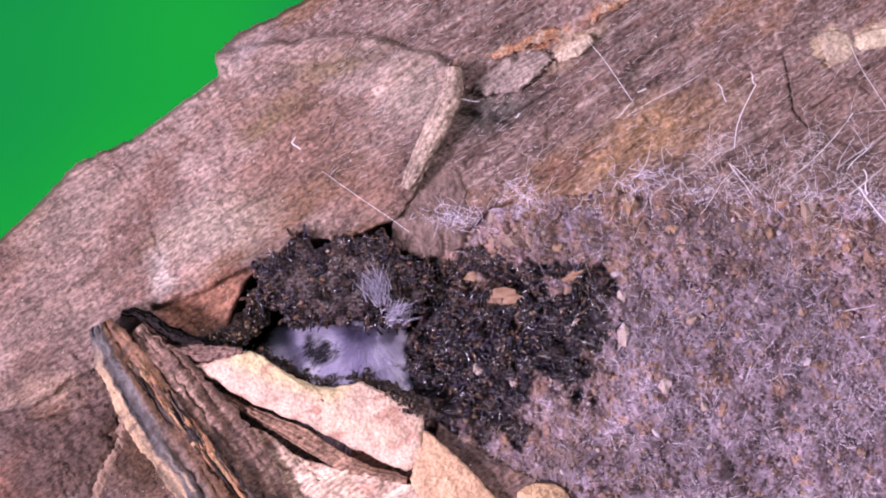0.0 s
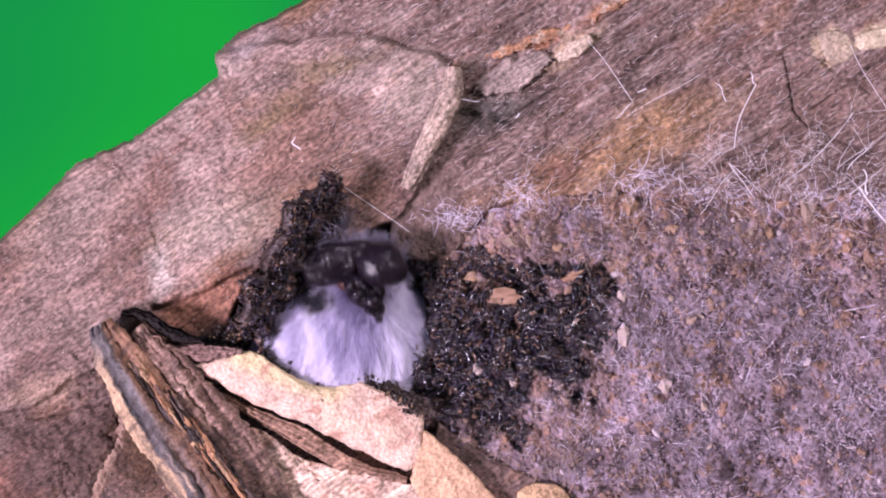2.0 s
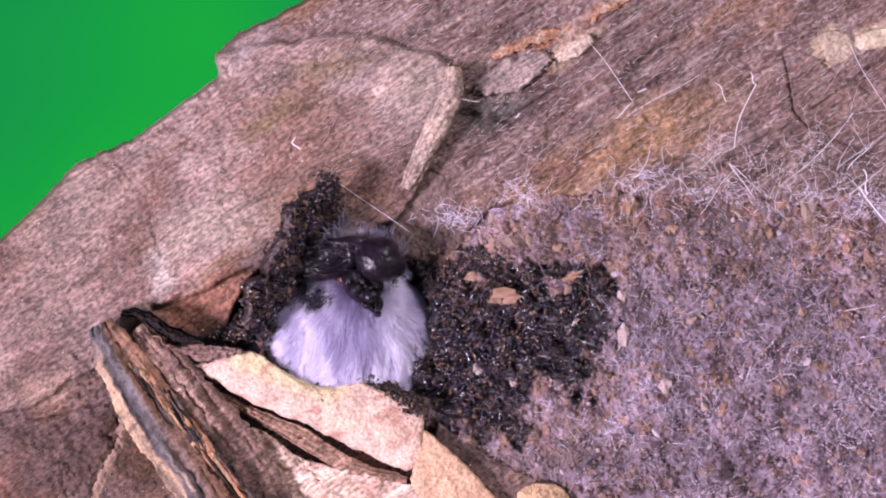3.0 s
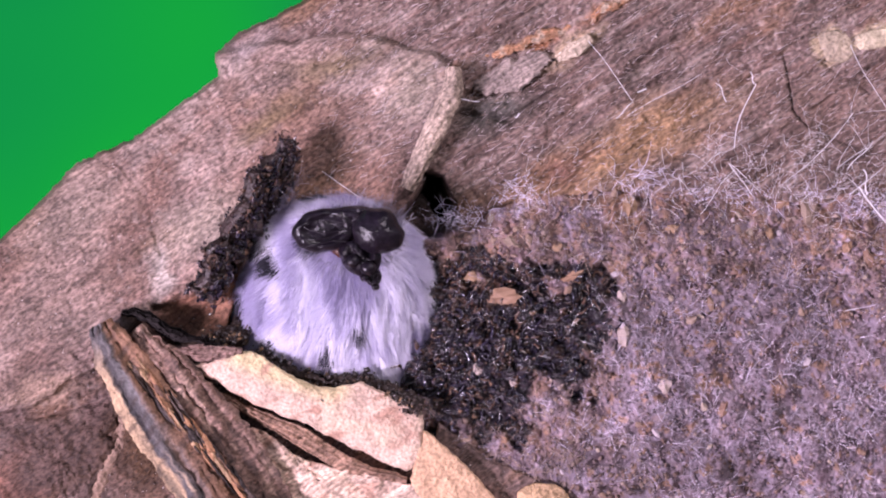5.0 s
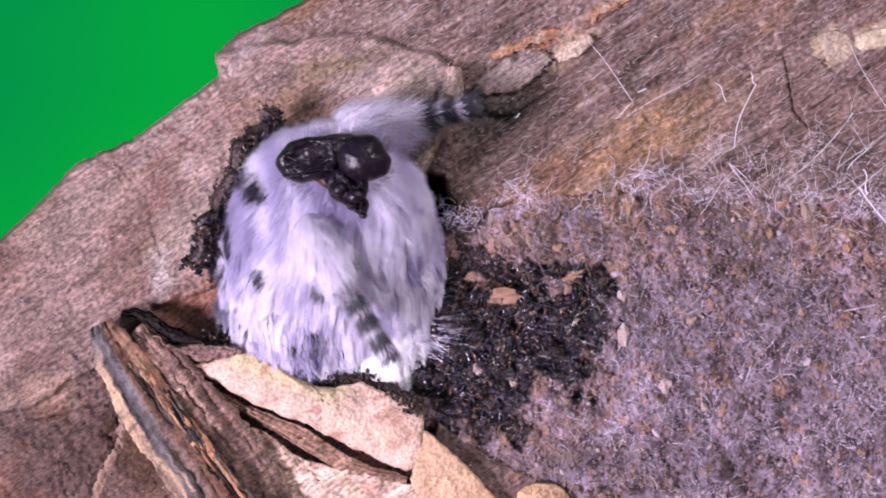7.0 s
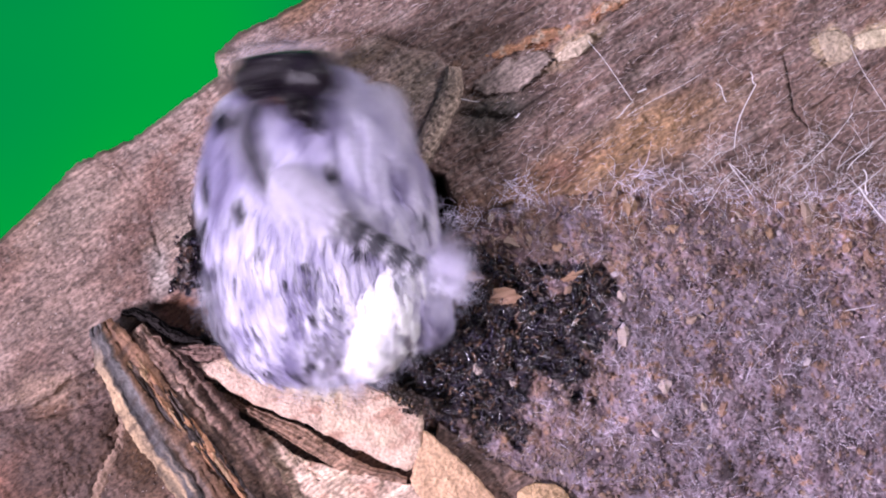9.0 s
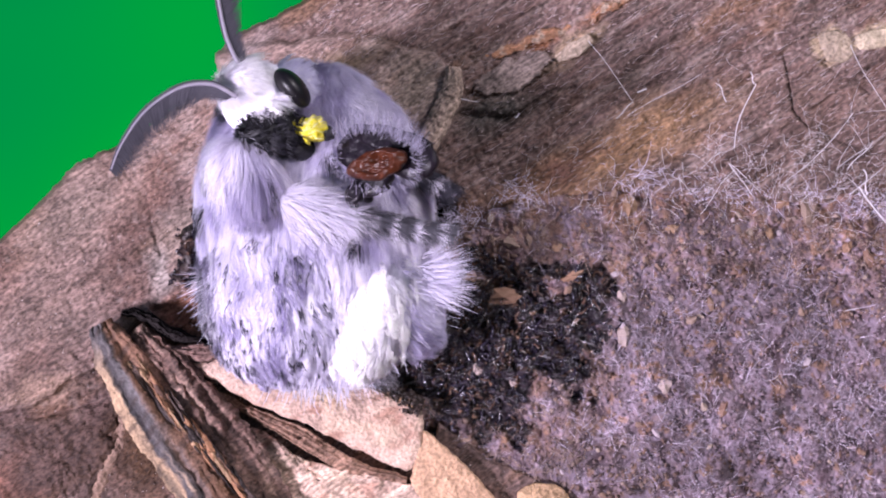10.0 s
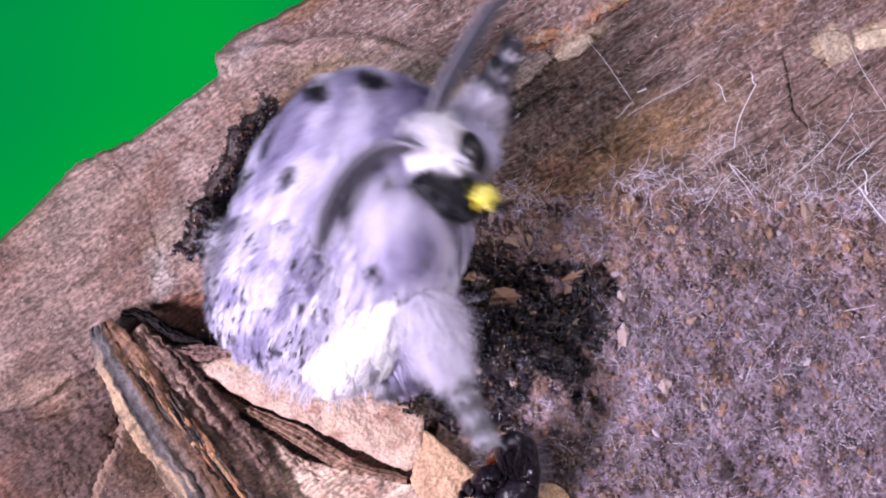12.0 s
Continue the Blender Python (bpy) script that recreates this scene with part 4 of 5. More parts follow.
    hh = 1.0 * (1 - rr ** 2) + 1.1 * fbm(x / 24, y / 24, 233, 4) - 0.2 - 1.2 * (rng.uniform(size=q) < 0.35)
    tone = np.where(rng.uniform(size=(q, 1)) < 0.22, (0.11, 0.06, 0.042), (0.026, 0.016, 0.02)) * rng.uniform(0.5, 1.7, (q, 1))
    v, f, t, g = grains(np.stack([x * U, -hh / 1000, -y * U], -1), (2.5 + 7 * rng.uniform(size=q) ** 2) * U, tone, 12)
    link("crumb_coat", mesh_from("crumb_coat", v, f, GRIT, t, np.full(len(v), 0.85)), lid, kind="stuff")
    pick = rng.choice(q, 460, False)
    wet_strands("wet_tangle", np.stack([x * U, -(hh + 0.4) / 1000, -y * U], -1)[pick], lid, 21)
    # wisps of hair caught in the flap
    R = np.concatenate([np.stack([rng.normal(cx, 10, 90) * U, np.full(90, -dep / 1000), -rng.normal(cy, 9, 90) * U], -1) for cx, cy, dep in ((74, 26, 2.0), (96, 58, 1.2), (70, 10, 1.6))])
    dr = np.repeat(np.array([(-0.3, -0.05, 1.0), (0.5, -0.05, 0.5), (-0.2, -0.02, 0.9)]), 90, 0) + 0.3 * rng.normal(size=(270, 3)) * np.array((1, 0.3, 1))
    v, f, t = strands(R, unit(dr), np.tile((0, -1.0, 0), (270, 1)), rng.uniform(12, 36, 270) * U, 4 * U, rng.uniform(0.4, 0.9, 270) * U, np.array((0.50, 0.46, 0.60)) * rng.uniform(0.2, 1.0, (270, 1)), 5.0, 7, 23)
    link("caught_hair", mesh_from("caught_hair", v, f, FUR, t), lid, "lilac-white wisps of hair", kind="stuff")
    # a smaller brown scrap that closes the upper corner of the opening
    scrap = patch("scrap", [(700, 372), (722, 318), (760, 286), (806, 296), (828, 352), (826, 420), (790, 452), (735, 456), (692, 430)], lambda x, y, r: 0.5 - 0.4 * r, cocoon, CRUMB, lambda x, y: np.ones(x.shape + (3,)) * np.array((0.15, 0.10, 0.085)) * (1 + 0.6 * fbm(x / 14, y / 14, 241))[..., None], "brown scrap of cocoon wall", 1.0, 0.4, 242, 7, around=90, rings=18)
    base = spot(755, 385, 0)
    scrap.data.transform(Matrix.Translation(-base))
    return cocoon, lid, scrap


# ---- the moth ----
def ellipsoid(rx, ry, rz, rows=40, cols=64, lump=0.04, seed=1, square=2.0, taper=0.0):
    """A lumpy egg; rx and rz in plan units, ry in millimetres."""
    u = np.linspace(0.001, math.pi - 0.001, rows)[:, None]
    w = np.linspace(0, 2 * math.pi, cols, endpoint=False)[None]
    d = np.stack([np.sin(u) * np.cos(w), np.sin(u) * np.sin(w), np.cos(u) + 0 * w], -1)
    d = d / (np.abs(d) ** square).sum(-1, keepdims=True) ** (1 / square)
    k = 1 + lump * fbm(d[..., 0] * 2 + 3 * d[..., 1], d[..., 2] * 2 + d[..., 1], seed)
    d = d * np.stack([1 - taper * d[..., 2], 1 + 0 * k, 1 + 0 * k], -1)
    return (d * k[..., None] * np.array((rx * U, ry / 1000, rz * U))).reshape(-1, 3), grid_faces(rows, cols, True)


def egg_part(name, centre, radii, mat, parent, label="", turn=0, lump=0.04, seed=1, rows=24, cols=36, square=2.0, taper=0.0):
    v, f = ellipsoid(*radii, rows=rows, cols=cols, lump=lump, seed=seed, square=square, taper=taper)
    q = np.array(Matrix.Rotation(radians(-turn), 3, "Y"))
    v = v @ q.T + np.array(off(*centre))
    return link(name, mesh_from(name, v, f, mat, np.full((len(v), 3), (0.66, 0.62, 0.72))), parent, label)


def coat(name, parent, centre, radii, n, flow, length, lift, width, colour, seed, turn=0, front=0.35, swirl=0.35, label="", square=2.0, lock=(15, 42), taper=0.0):
    """Fur over an egg: flow(dirs) gives the lie of the hairs, colour(x, y) their tint by place (plan units)."""
    rng = np.random.default_rng(seed)
    d = unit(rng.normal(size=(n * 3, 3)))
    d = d[d[:, 1] < front][:n]
    q = np.array(Matrix.Rotation(radians(-turn), 3, "Y"))
    size = np.array((radii[0] * U, radii[1] / 1000, radii[2] * U))
    d = d / (np.abs(d) ** square).sum(-1, keepdims=True) ** (1 / square)
    roots = (d * size * np.stack([1 - taper * d[:, 2], 1 + 0 * d[:, 2], 1 + 0 * d[:, 2]], -1)) @ q.T + np.array(off(*centre))
    nrm = unit((np.sign(d) * np.abs(d) ** (square - 1) / size) @ q.T)
    lx, ly = roots[:, 0] / U, -roots[:, 2] / U
    fl = flow(lx, ly)
    fl = fl + swirl * np.stack([fbm(lx / 45, ly / 45, seed + 1), 0 * lx, fbm(lx / 45, ly / 45, seed + 2)], -1) * 2 + 0.09 * rng.normal(size=fl.shape)
    tang = unit(fl - nrm * (fl * nrm).sum(1)[:, None])
    tint, k = colour(lx, ly, rng)
    bx, by, br = locks(lx + 14 * fbm(lx / 40, ly / 40, seed + 5), ly, lock[0], lock[1], seed + 6)
    pull = np.stack([(bx - lx) * U, 0 * lx, -(by - ly) * U * 0.3], -1) * 0.8
    # tint varies lock by lock; the duller ones go lilac like shaded fur
    tint = tint * (0.84 + 0.22 * br)[:, None] ** np.array((1.1, 1.2, 0.75))
    dark = 4.0 * (tint.max(1) < 0.2)
    v, f, t = strands(roots, tang, nrm, rng.uniform(*length, len(d)) * U * k, (rng.uniform(*lift, len(d)) + dark + 9 * br ** 2) * U, rng.uniform(*width, len(d)) * U, tint, 0.5, 5, seed + 3, pull)
    return link(name, mesh_from(name, v, f, FUR, t), parent, label)


def white_fur(spots=(), grey=0.35, flecks=0.0, tone=(0.90, 0.885, 0.96), back=0.0, margin=0.0):
    """Colour of lilac-white fur with black spots (x, y, rx, ry), small flecks and painted lilac shading."""
    def colour(x, y, rng):
        n = len(x)
        # lilac-grey patches and streaks put the shading between tufts into the hair colour
        k = rng.uniform(0.92, 1.05, n) * (1 - grey * smooth(-0.05, 0.5, fbm(x / 30, y / 70, 501, 3)))
        k = k * (1 - 0.45 * grey * smooth(0.0, 0.55, fbm(x / 12, y / 80, 505, 3)))
        c = np.array(tone)[None] * np.stack([k ** 1.08, k ** 1.18, k ** 0.8], -1)
        long = np.ones(n)
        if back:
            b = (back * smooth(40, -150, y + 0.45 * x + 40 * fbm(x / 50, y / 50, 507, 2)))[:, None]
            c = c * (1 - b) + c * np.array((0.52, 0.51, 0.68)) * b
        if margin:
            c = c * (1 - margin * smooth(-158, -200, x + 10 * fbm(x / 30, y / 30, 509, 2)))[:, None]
        for sx, sy, rx, ry in spots:
            m = np.hypot((x - sx) / rx, (y - sy) / ry) < 1 + 0.3 * rng.normal(size=n) * 0.5
            c[m] = np.array((0.03, 0.028, 0.04)) * rng.uniform(0.5, 1.6, (m.sum(), 1))
            long[m] = 0.75
        if flecks:
            m = (vnoise(x / 6, y / 9, 503) > 1 - flecks) & (vnoise(x / 50, y / 50, 504) > 0.36 + 0.4 * smooth(70, -30, y))
            c[m] = np.array((0.075, 0.07, 0.09)) * rng.uniform(0.5, 2.2, (m.sum(), 1))
        return c, long
    return colour


def down(lean=-0.15, fan=0.0, cx=0.0):
    return lambda x, y: np.stack([lean + fan * (x - cx) / 100, 0 * x, -1 + 0 * x], -1)


def comb_antenna(name, pts, parent, width0=15, label="", inner=1):
    """A feathered antenna: a tapered shaft with fine teeth on both sides."""
    c2 = curve_points(pts, 70)
    c = np.stack([c2[:, 0] * U, 0 * c2[:, 0], -c2[:, 1] * U], -1)
    s = np.linspace(0, 1, 70)
    d = unit(np.gradient(c, axis=0))
    side = np.stack([d[:, 2], 0 * s, -d[:, 0]], -1)
    V, F = tube_rows([c], [3.4 * U], 8)
    V = V.reshape(70, 8, 3)
    V = (c[:, None] + (V - c[:, None]) * (1.2 - 0.8 * s)[:, None, None]).reshape(-1, 3)
    ant = link(name, mesh_from(name, V, F, FUR, np.full((len(V), 3), (0.36, 0.33, 0.40))), parent, label)
    R, Dv, L = [], [], []
    for k in range(2, 69):
        for sg in (-1, 1):
            for j in range(8):
                R.append(c[k] + d[k] * j * 0.56 * U)
                Dv.append(side[k] * sg + d[k] * 0.55 + np.array((0, 0.35, 0)))
                L.append(width0 * (0.72 + 0.28 * j / 7) * (1.5 if sg == inner else 0.3) * math.sin(math.pi * (0.1 + 0.86 * s[k])) ** 0.7)
    v, f, t = strands(np.array(R), unit(np.array(Dv)), np.tile((0, -1.0, 0), (len(R), 1)), np.array(L) * U, 1.0 * U, 0.78 * U, np.full((len(R), 3), (0.07, 0.066, 0.085)), -0.6, 4, 601)
    link("teeth", mesh_from("teeth", v, f, FUR, t), ant, "dark grey comb teeth")
    return ant


def furry_leg(name, parent, thigh=130, foot=95, seed=701, fat=20, pale=0.0):
    """A leg along its own +x: a fluffy white thigh and a thin foot banded black and white."""
    rng = np.random.default_rng(seed)
    c = np.stack([np.linspace(0, thigh + foot, 60) * U, 0 * np.arange(60), -0.0004 * np.sin(np.linspace(0, 2.6, 60))], -1)
    s = np.linspace(0, thigh + foot, 60)
    r = np.where(s < thigh, 9 - 2 * s / thigh, 7.5 - 3 * (s - thigh) / foot + 0.8 * np.sin(s * 0.45))
    V, F = tube_rows([c], [1.0], 10)
    V = (c[:, None] + (V.reshape(60, 10, 3) - c[:, None]) * (r * U)[:, None, None]).reshape(-1, 3)
    band = np.repeat((s > thigh * 0.85) & (np.sin(s * 0.16 + 1) > -0.72), 10)
    tint = np.where(band[:, None], np.array((0.05, 0.047, 0.06)) + pale, (0.72, 0.68, 0.8))
    k = int(np.searchsorted(s, thigh * 0.85))
    leg = link(name, mesh_from(name, V[:(k + 1) * 10], F[:k * 10], FUR, tint[:(k + 1) * 10]), parent, "fluffy white leg with black-banded foot")
    link("foot", mesh_from("foot", V[k * 10:], F[k * 10:] - k * 10, FUR, tint[k * 10:]), leg, "thin foot banded black and white")
    n = 9000
    q = rng.uniform(0, 1, n) ** 1.2 * (thigh + foot * 0.9)
    i = np.clip((q / (thigh + foot) * 59).astype(int), 0, 58)
    a = rng.uniform(0, 2 * math.pi, n)
    nrm = np.stack([0 * a, np.cos(a), np.sin(a)], -1)
    hairy = np.clip(1.3 - q / thigh, 0.25, 1)
    dark = (q > thigh * 0.85) & (np.sin(q * 0.16 + 1) > -0.72) | (rng.uniform(size=n) < 0.06)
    t = np.where(dark[:, None], np.array((0.09, 0.085, 0.11)) + pale, (0.93, 0.885, 1.0)) * rng.uniform(0.8, 1.05, (n, 1))
    v, f, t = strands(c[i] + nrm * (r[i] * U)[:, None], unit(nrm * 0.55 + np.array((1.0, 0, -0.25))), nrm, rng.uniform(20, 62, n) * U * (0.3 + hairy), fat * 0.75 * U * hairy * rng.uniform(0.5, 1.2, n), rng.uniform(0.35, 0.75, n) * U, t, 0.6, 5, seed + 1)
    link("leg_fur", mesh_from("leg_fur", v, f, FUR, t), leg)
    return leg


def build_moth():
    moth = tagged(new("moth"), "furry white moth with black spots crawling out of its cocoon", "moth")
    P = {}
    egg_part("thorax", (0, 0, 0), (196, 8.0, 268), SKIN, moth, lump=0.05, seed=11, rows=40, cols=60, square=2.25, taper=0.10)
    spots = [(-103, -214, 20, 13), (-160, -112, 12, 21), (-114, -76, 11, 18), (-22, -255, 26, 9), (-190, -43, 14, 20), (45, -120, 9, 14), (-60, 95, 10, 15), (70, 20, 10, 16), (-150, -165, 8, 10), (-198, -48, 10, 16), (-205, 20, 8, 14), (-106, -80, 9, 15), (-150, -205, 11, 13), (-90, 7, 11, 10), (-10, -70, 11, 20), (-140, 45, 9, 12), (-30, 60, 9, 12)]
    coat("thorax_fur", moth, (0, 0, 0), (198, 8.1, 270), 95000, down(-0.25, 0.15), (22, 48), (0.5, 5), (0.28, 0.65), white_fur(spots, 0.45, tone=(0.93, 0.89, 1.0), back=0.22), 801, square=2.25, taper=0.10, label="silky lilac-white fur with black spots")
    # crumpled wings at the sides
    wing = egg_part("wing", (-62, 105, 1.6), (146, 7.4, 168), SKIN, moth, "crumpled white wing with black flecks", lump=0.1, seed=12, turn=-8)
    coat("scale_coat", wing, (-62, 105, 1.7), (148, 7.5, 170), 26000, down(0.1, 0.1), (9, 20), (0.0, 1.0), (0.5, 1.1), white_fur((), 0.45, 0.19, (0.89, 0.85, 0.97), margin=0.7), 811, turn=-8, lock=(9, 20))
    wing = egg_part("wing", (86, 158, 2.5), (74, 6.1, 130), SKIN, moth, "crumpled white wing with black flecks", lump=0.12, seed=13, turn=-28)
    coat("scale_coat", wing, (86, 158, 2.6), (76, 6.2, 132), 19000, down(-0.35, 0.1, 90), (6, 15), (0.0, 0.5), (0.6, 1.2), white_fur((), 0.0, 0.0, (1.0, 0.98, 1.0)), 821, turn=-28, swirl=0.1)
    wing = egg_part("hindwing", (140, 130, 0.6), (58, 6.0, 120), SKIN, moth, "small damp hindwing fringed with white hair", lump=0.1, seed=14, turn=10)
    coat("fringe", wing, (140, 130, 0.7), (60, 6.1, 122), 7000, lambda x, y: np.stack([0.9 + 0 * x, 0 * x, -0.75 + 0 * x], -1), (12, 30), (0.5, 4), (0.3, 0.7), white_fur((), 0.4, 0.03, (0.90, 0.86, 1.0)), 831, turn=10)
    rng = np.random.default_rng(841)
    # skirt of long hair where the body leaves the cocoon
    n = 2600
    a = rng.uniform(-2.9, -0.35, n)
    roots = np.stack([200 * np.cos(a) * U * rng.uniform(0.75, 0.98, n), rng.uniform(-0.005, 0.002, n), 262 * np.sin(a) * U * rng.uniform(0.8, 0.98, n)], -1)
    dr = unit(np.stack([np.cos(a) * 0.8, -0.25 + 0 * a, np.sin(a)], -1) + 0.2 * rng.normal(size=(n, 3)))
    v, f, t = strands(roots, dr, np.tile((0, -1.0, 0), (n, 1)), rng.uniform(25, 70, n) * U, 8 * U, rng.uniform(0.6, 1.4, n) * U, np.array((0.78, 0.74, 0.88))[None] * rng.uniform(0.7, 1.1, (n, 1)), 1.0, 5, 842)
    link("abdomen_fur", mesh_from("abdomen_fur", v, f, FUR, t), moth)
    # tuft that sticks out at the side
    n = 600
    roots = np.stack([(185 + rng.normal(0, 10, n)) * U, -0.003 + rng.normal(0, 0.0012, n), -(105 + rng.normal(0, 20, n)) * U], -1)
    dr = unit(np.stack([1 + 0 * roots[:, 0], -0.35 + 0 * roots[:, 0], (100 * U + roots[:, 2]) * 200], -1) + 0.15 * rng.normal(size=(n, 3)))
    v, f, t = strands(roots, dr, np.tile((0, -1.0, 0), (n, 1)), rng.uniform(30, 78, n) * U, 5 * U, rng.uniform(0.3, 0.65, n) * U, np.array((0.87, 0.82, 0.98))[None] * rng.uniform(0.8, 1.05, (n, 1)), 1.0, 5, 844)
    link("side_tuft", mesh_from("side_tuft", v, f, FUR, t), moth)
    # head
    head = egg_part("head", (-12, -62, 0), (62, 3.6, 62), SKIN, moth, "small white furry head", lump=0.08, seed=15)
    coat("crown_fur", head, (-26, -82, 0.3), (50, 3.4, 42), 8000, lambda x, y: np.stack([0.75 + (x + 30) / 120, -0.2 + 0 * x, -0.45 - (y + 80) / 90], -1), (18, 42), (0.5, 4), (0.4, 0.9), white_fur((), 0.2, 0, (1.0, 0.98, 1.0)), 851, lock=(9, 22), label="bright white crown tuft")
    # the tuft's one narrow spot paints the dark of a slit between hairs
    coat("chest_tuft", head, (-50, 60, 1.2), (48, 2.6, 64), 6500, down(-0.1, 0.7, -55), (30, 75), (2, 8), (0.4, 0.9), white_fur([(-22, 72, 4.5, 26)], 0.4, 0, (0.94, 0.90, 1.0)), 861, label="white chest tuft")
    coat("brow_fur", head, (10, -42, 1.2), (50, 2.1, 17), 3200, lambda x, y: np.stack([1 + 0 * x, 0 * x, -0.62 + 0 * x], -1), (14, 34), (0.5, 3), (0.35, 0.8), white_fur((), 0.1, 0, (1.0, 0.98, 1.0)), 865, turn=32, lock=(9, 18), label="white band of hair beside the eye")
    cheek = egg_part("cheek", (50, -74, -1.4), (32, 1.8, 44), SKIN, head, "", turn=25, lump=0.1, seed=34)
    coat("cheek_fur", cheek, (50, -74, -1.3), (34, 1.9, 46), 2600, lambda x, y: np.stack([0.9 + 0 * x, 0 * x, -0.1 - (y + 74) / 60], -1), (8, 20), (0.5, 3), (0.3, 0.6), white_fur((), 0.3, 0, (0.80, 0.77, 0.92)), 867, turn=25, lock=(8, 16), label="lilac-white cheek fur")
    egg_part("face", (2, 0, 1.4), (56, 2.6, 40), BLACK, head, "black hairy face", turn=-12, lump=0.15, seed=16)
    egg_part("chin", (40, 28, 0.8), (28, 1.7, 22), BLACK, head, "", turn=-30, lump=0.15, seed=20)
    coat("face_fur", head, (2, 0, 1.5), (56, 2.6, 40), 1200, lambda x, y: np.stack([0.8 + 0 * x, 0 * x, -0.6 + 0 * x], -1), (6, 14), (1, 3), (0.8, 1.6), lambda x, y, r: (np.array((0.018, 0.017, 0.022))[None] * r.uniform(0.5, 1.8, (len(x), 1)), np.ones(len(x))), 871)
    egg_part("eye", (48, -68, 2.2), (21, 1.9, 39), EYEBLACK, head, "glossy black eye", turn=32, lump=0.0, seed=17)
    palp = egg_part("palp", (66, 6, 2.3), (25, 1.2, 17), YELLOW, head, "yellow tuft beside the face", turn=-20, lump=0.3, seed=18)
    coat("palp_fur", palp, (66, 6, 2.4), (25, 1.2, 17), 900, lambda x, y: np.stack([1 + 0 * x, 0 * x, -0.3 + 0 * x], -1), (2, 5), (0.1, 0.6), (0.5, 1.0), lambda x, y, r: (np.where(r.uniform(size=(len(x), 1)) < 0.3, (1.0, 0.97, 0.6), (0.95, 0.86, 0.04)) * r.uniform(0.8, 1.05, (len(x), 1)), np.ones(len(x))), 875, turn=-20)
    egg_part("palp_tip", (90, 14, 2.2), (16, 0.9, 12), BLACK, head, "", turn=-20, lump=0.2, seed=19)
    a1 = comb_antenna("antenna", [(0, 0), (-3, -55), (8, -120), (28, -200), (60, -280)], head, 30, "long grey feathered antenna", 1)
    a2 = comb_antenna("antenna", [(0, 0), (-44, -8), (-92, 12), (-134, 62), (-156, 122), (-162, 168)], head, 36, "long grey feathered antenna", -1)
    P["head"], P["antenna_up"], P["antenna_side"] = head, a1, a2
    P["reach"] = furry_leg("leg", moth, 140, 155, 701, 30, 0.06)
    P["raised"] = furry_leg("leg", moth, 175, 85, 711, 40)
    P["low"] = furry_leg("leg", moth, 180, 105, 721, 46, 0.2)
    return moth, P


def cap(name, centre, radii, parent, label="", turn=0, dish=0.4, seed=1, mat=None, wrinkle=0.12):
    """A rimmed, dished plate of shell: rx and rz in plan units, ry (depth) in millimetres."""
    rx, ry, rz = radii
    r = np.concatenate([np.linspace(0.02, 1, 26), [0.98, 0.6, 0.02]])[:, None]
    w = np.linspace(0, 2 * math.pi, 56, endpoint=False)[None]
    px, pz = r * np.cos(w), r * np.sin(w)
    edge = 1 + 0.16 * fbm(np.cos(w) * 1.4 + 5, np.sin(w) * 1.4 + seed, seed, 3)
    h = np.sqrt(np.clip(1 - r ** 2, 0, 1)) - dish * smooth(0.78, 0.45, r) + wrinkle * fbm(px * 3 + seed, pz * 3, seed + 3, 4)
    h[26:] = -0.25
    X, Z, Y = px * edge * rx * U, pz * edge * rz * U, -h * ry / 1000
    q = np.array(Matrix.Rotation(radians(-turn), 3, "Y"))
    v = np.stack([X, Y, Z], -1).reshape(-1, 3) @ q.T + np.array(off(*centre))
    return link(name, mesh_from(name, v, grid_faces(29, 56, True), mat or SHELL), parent, label)


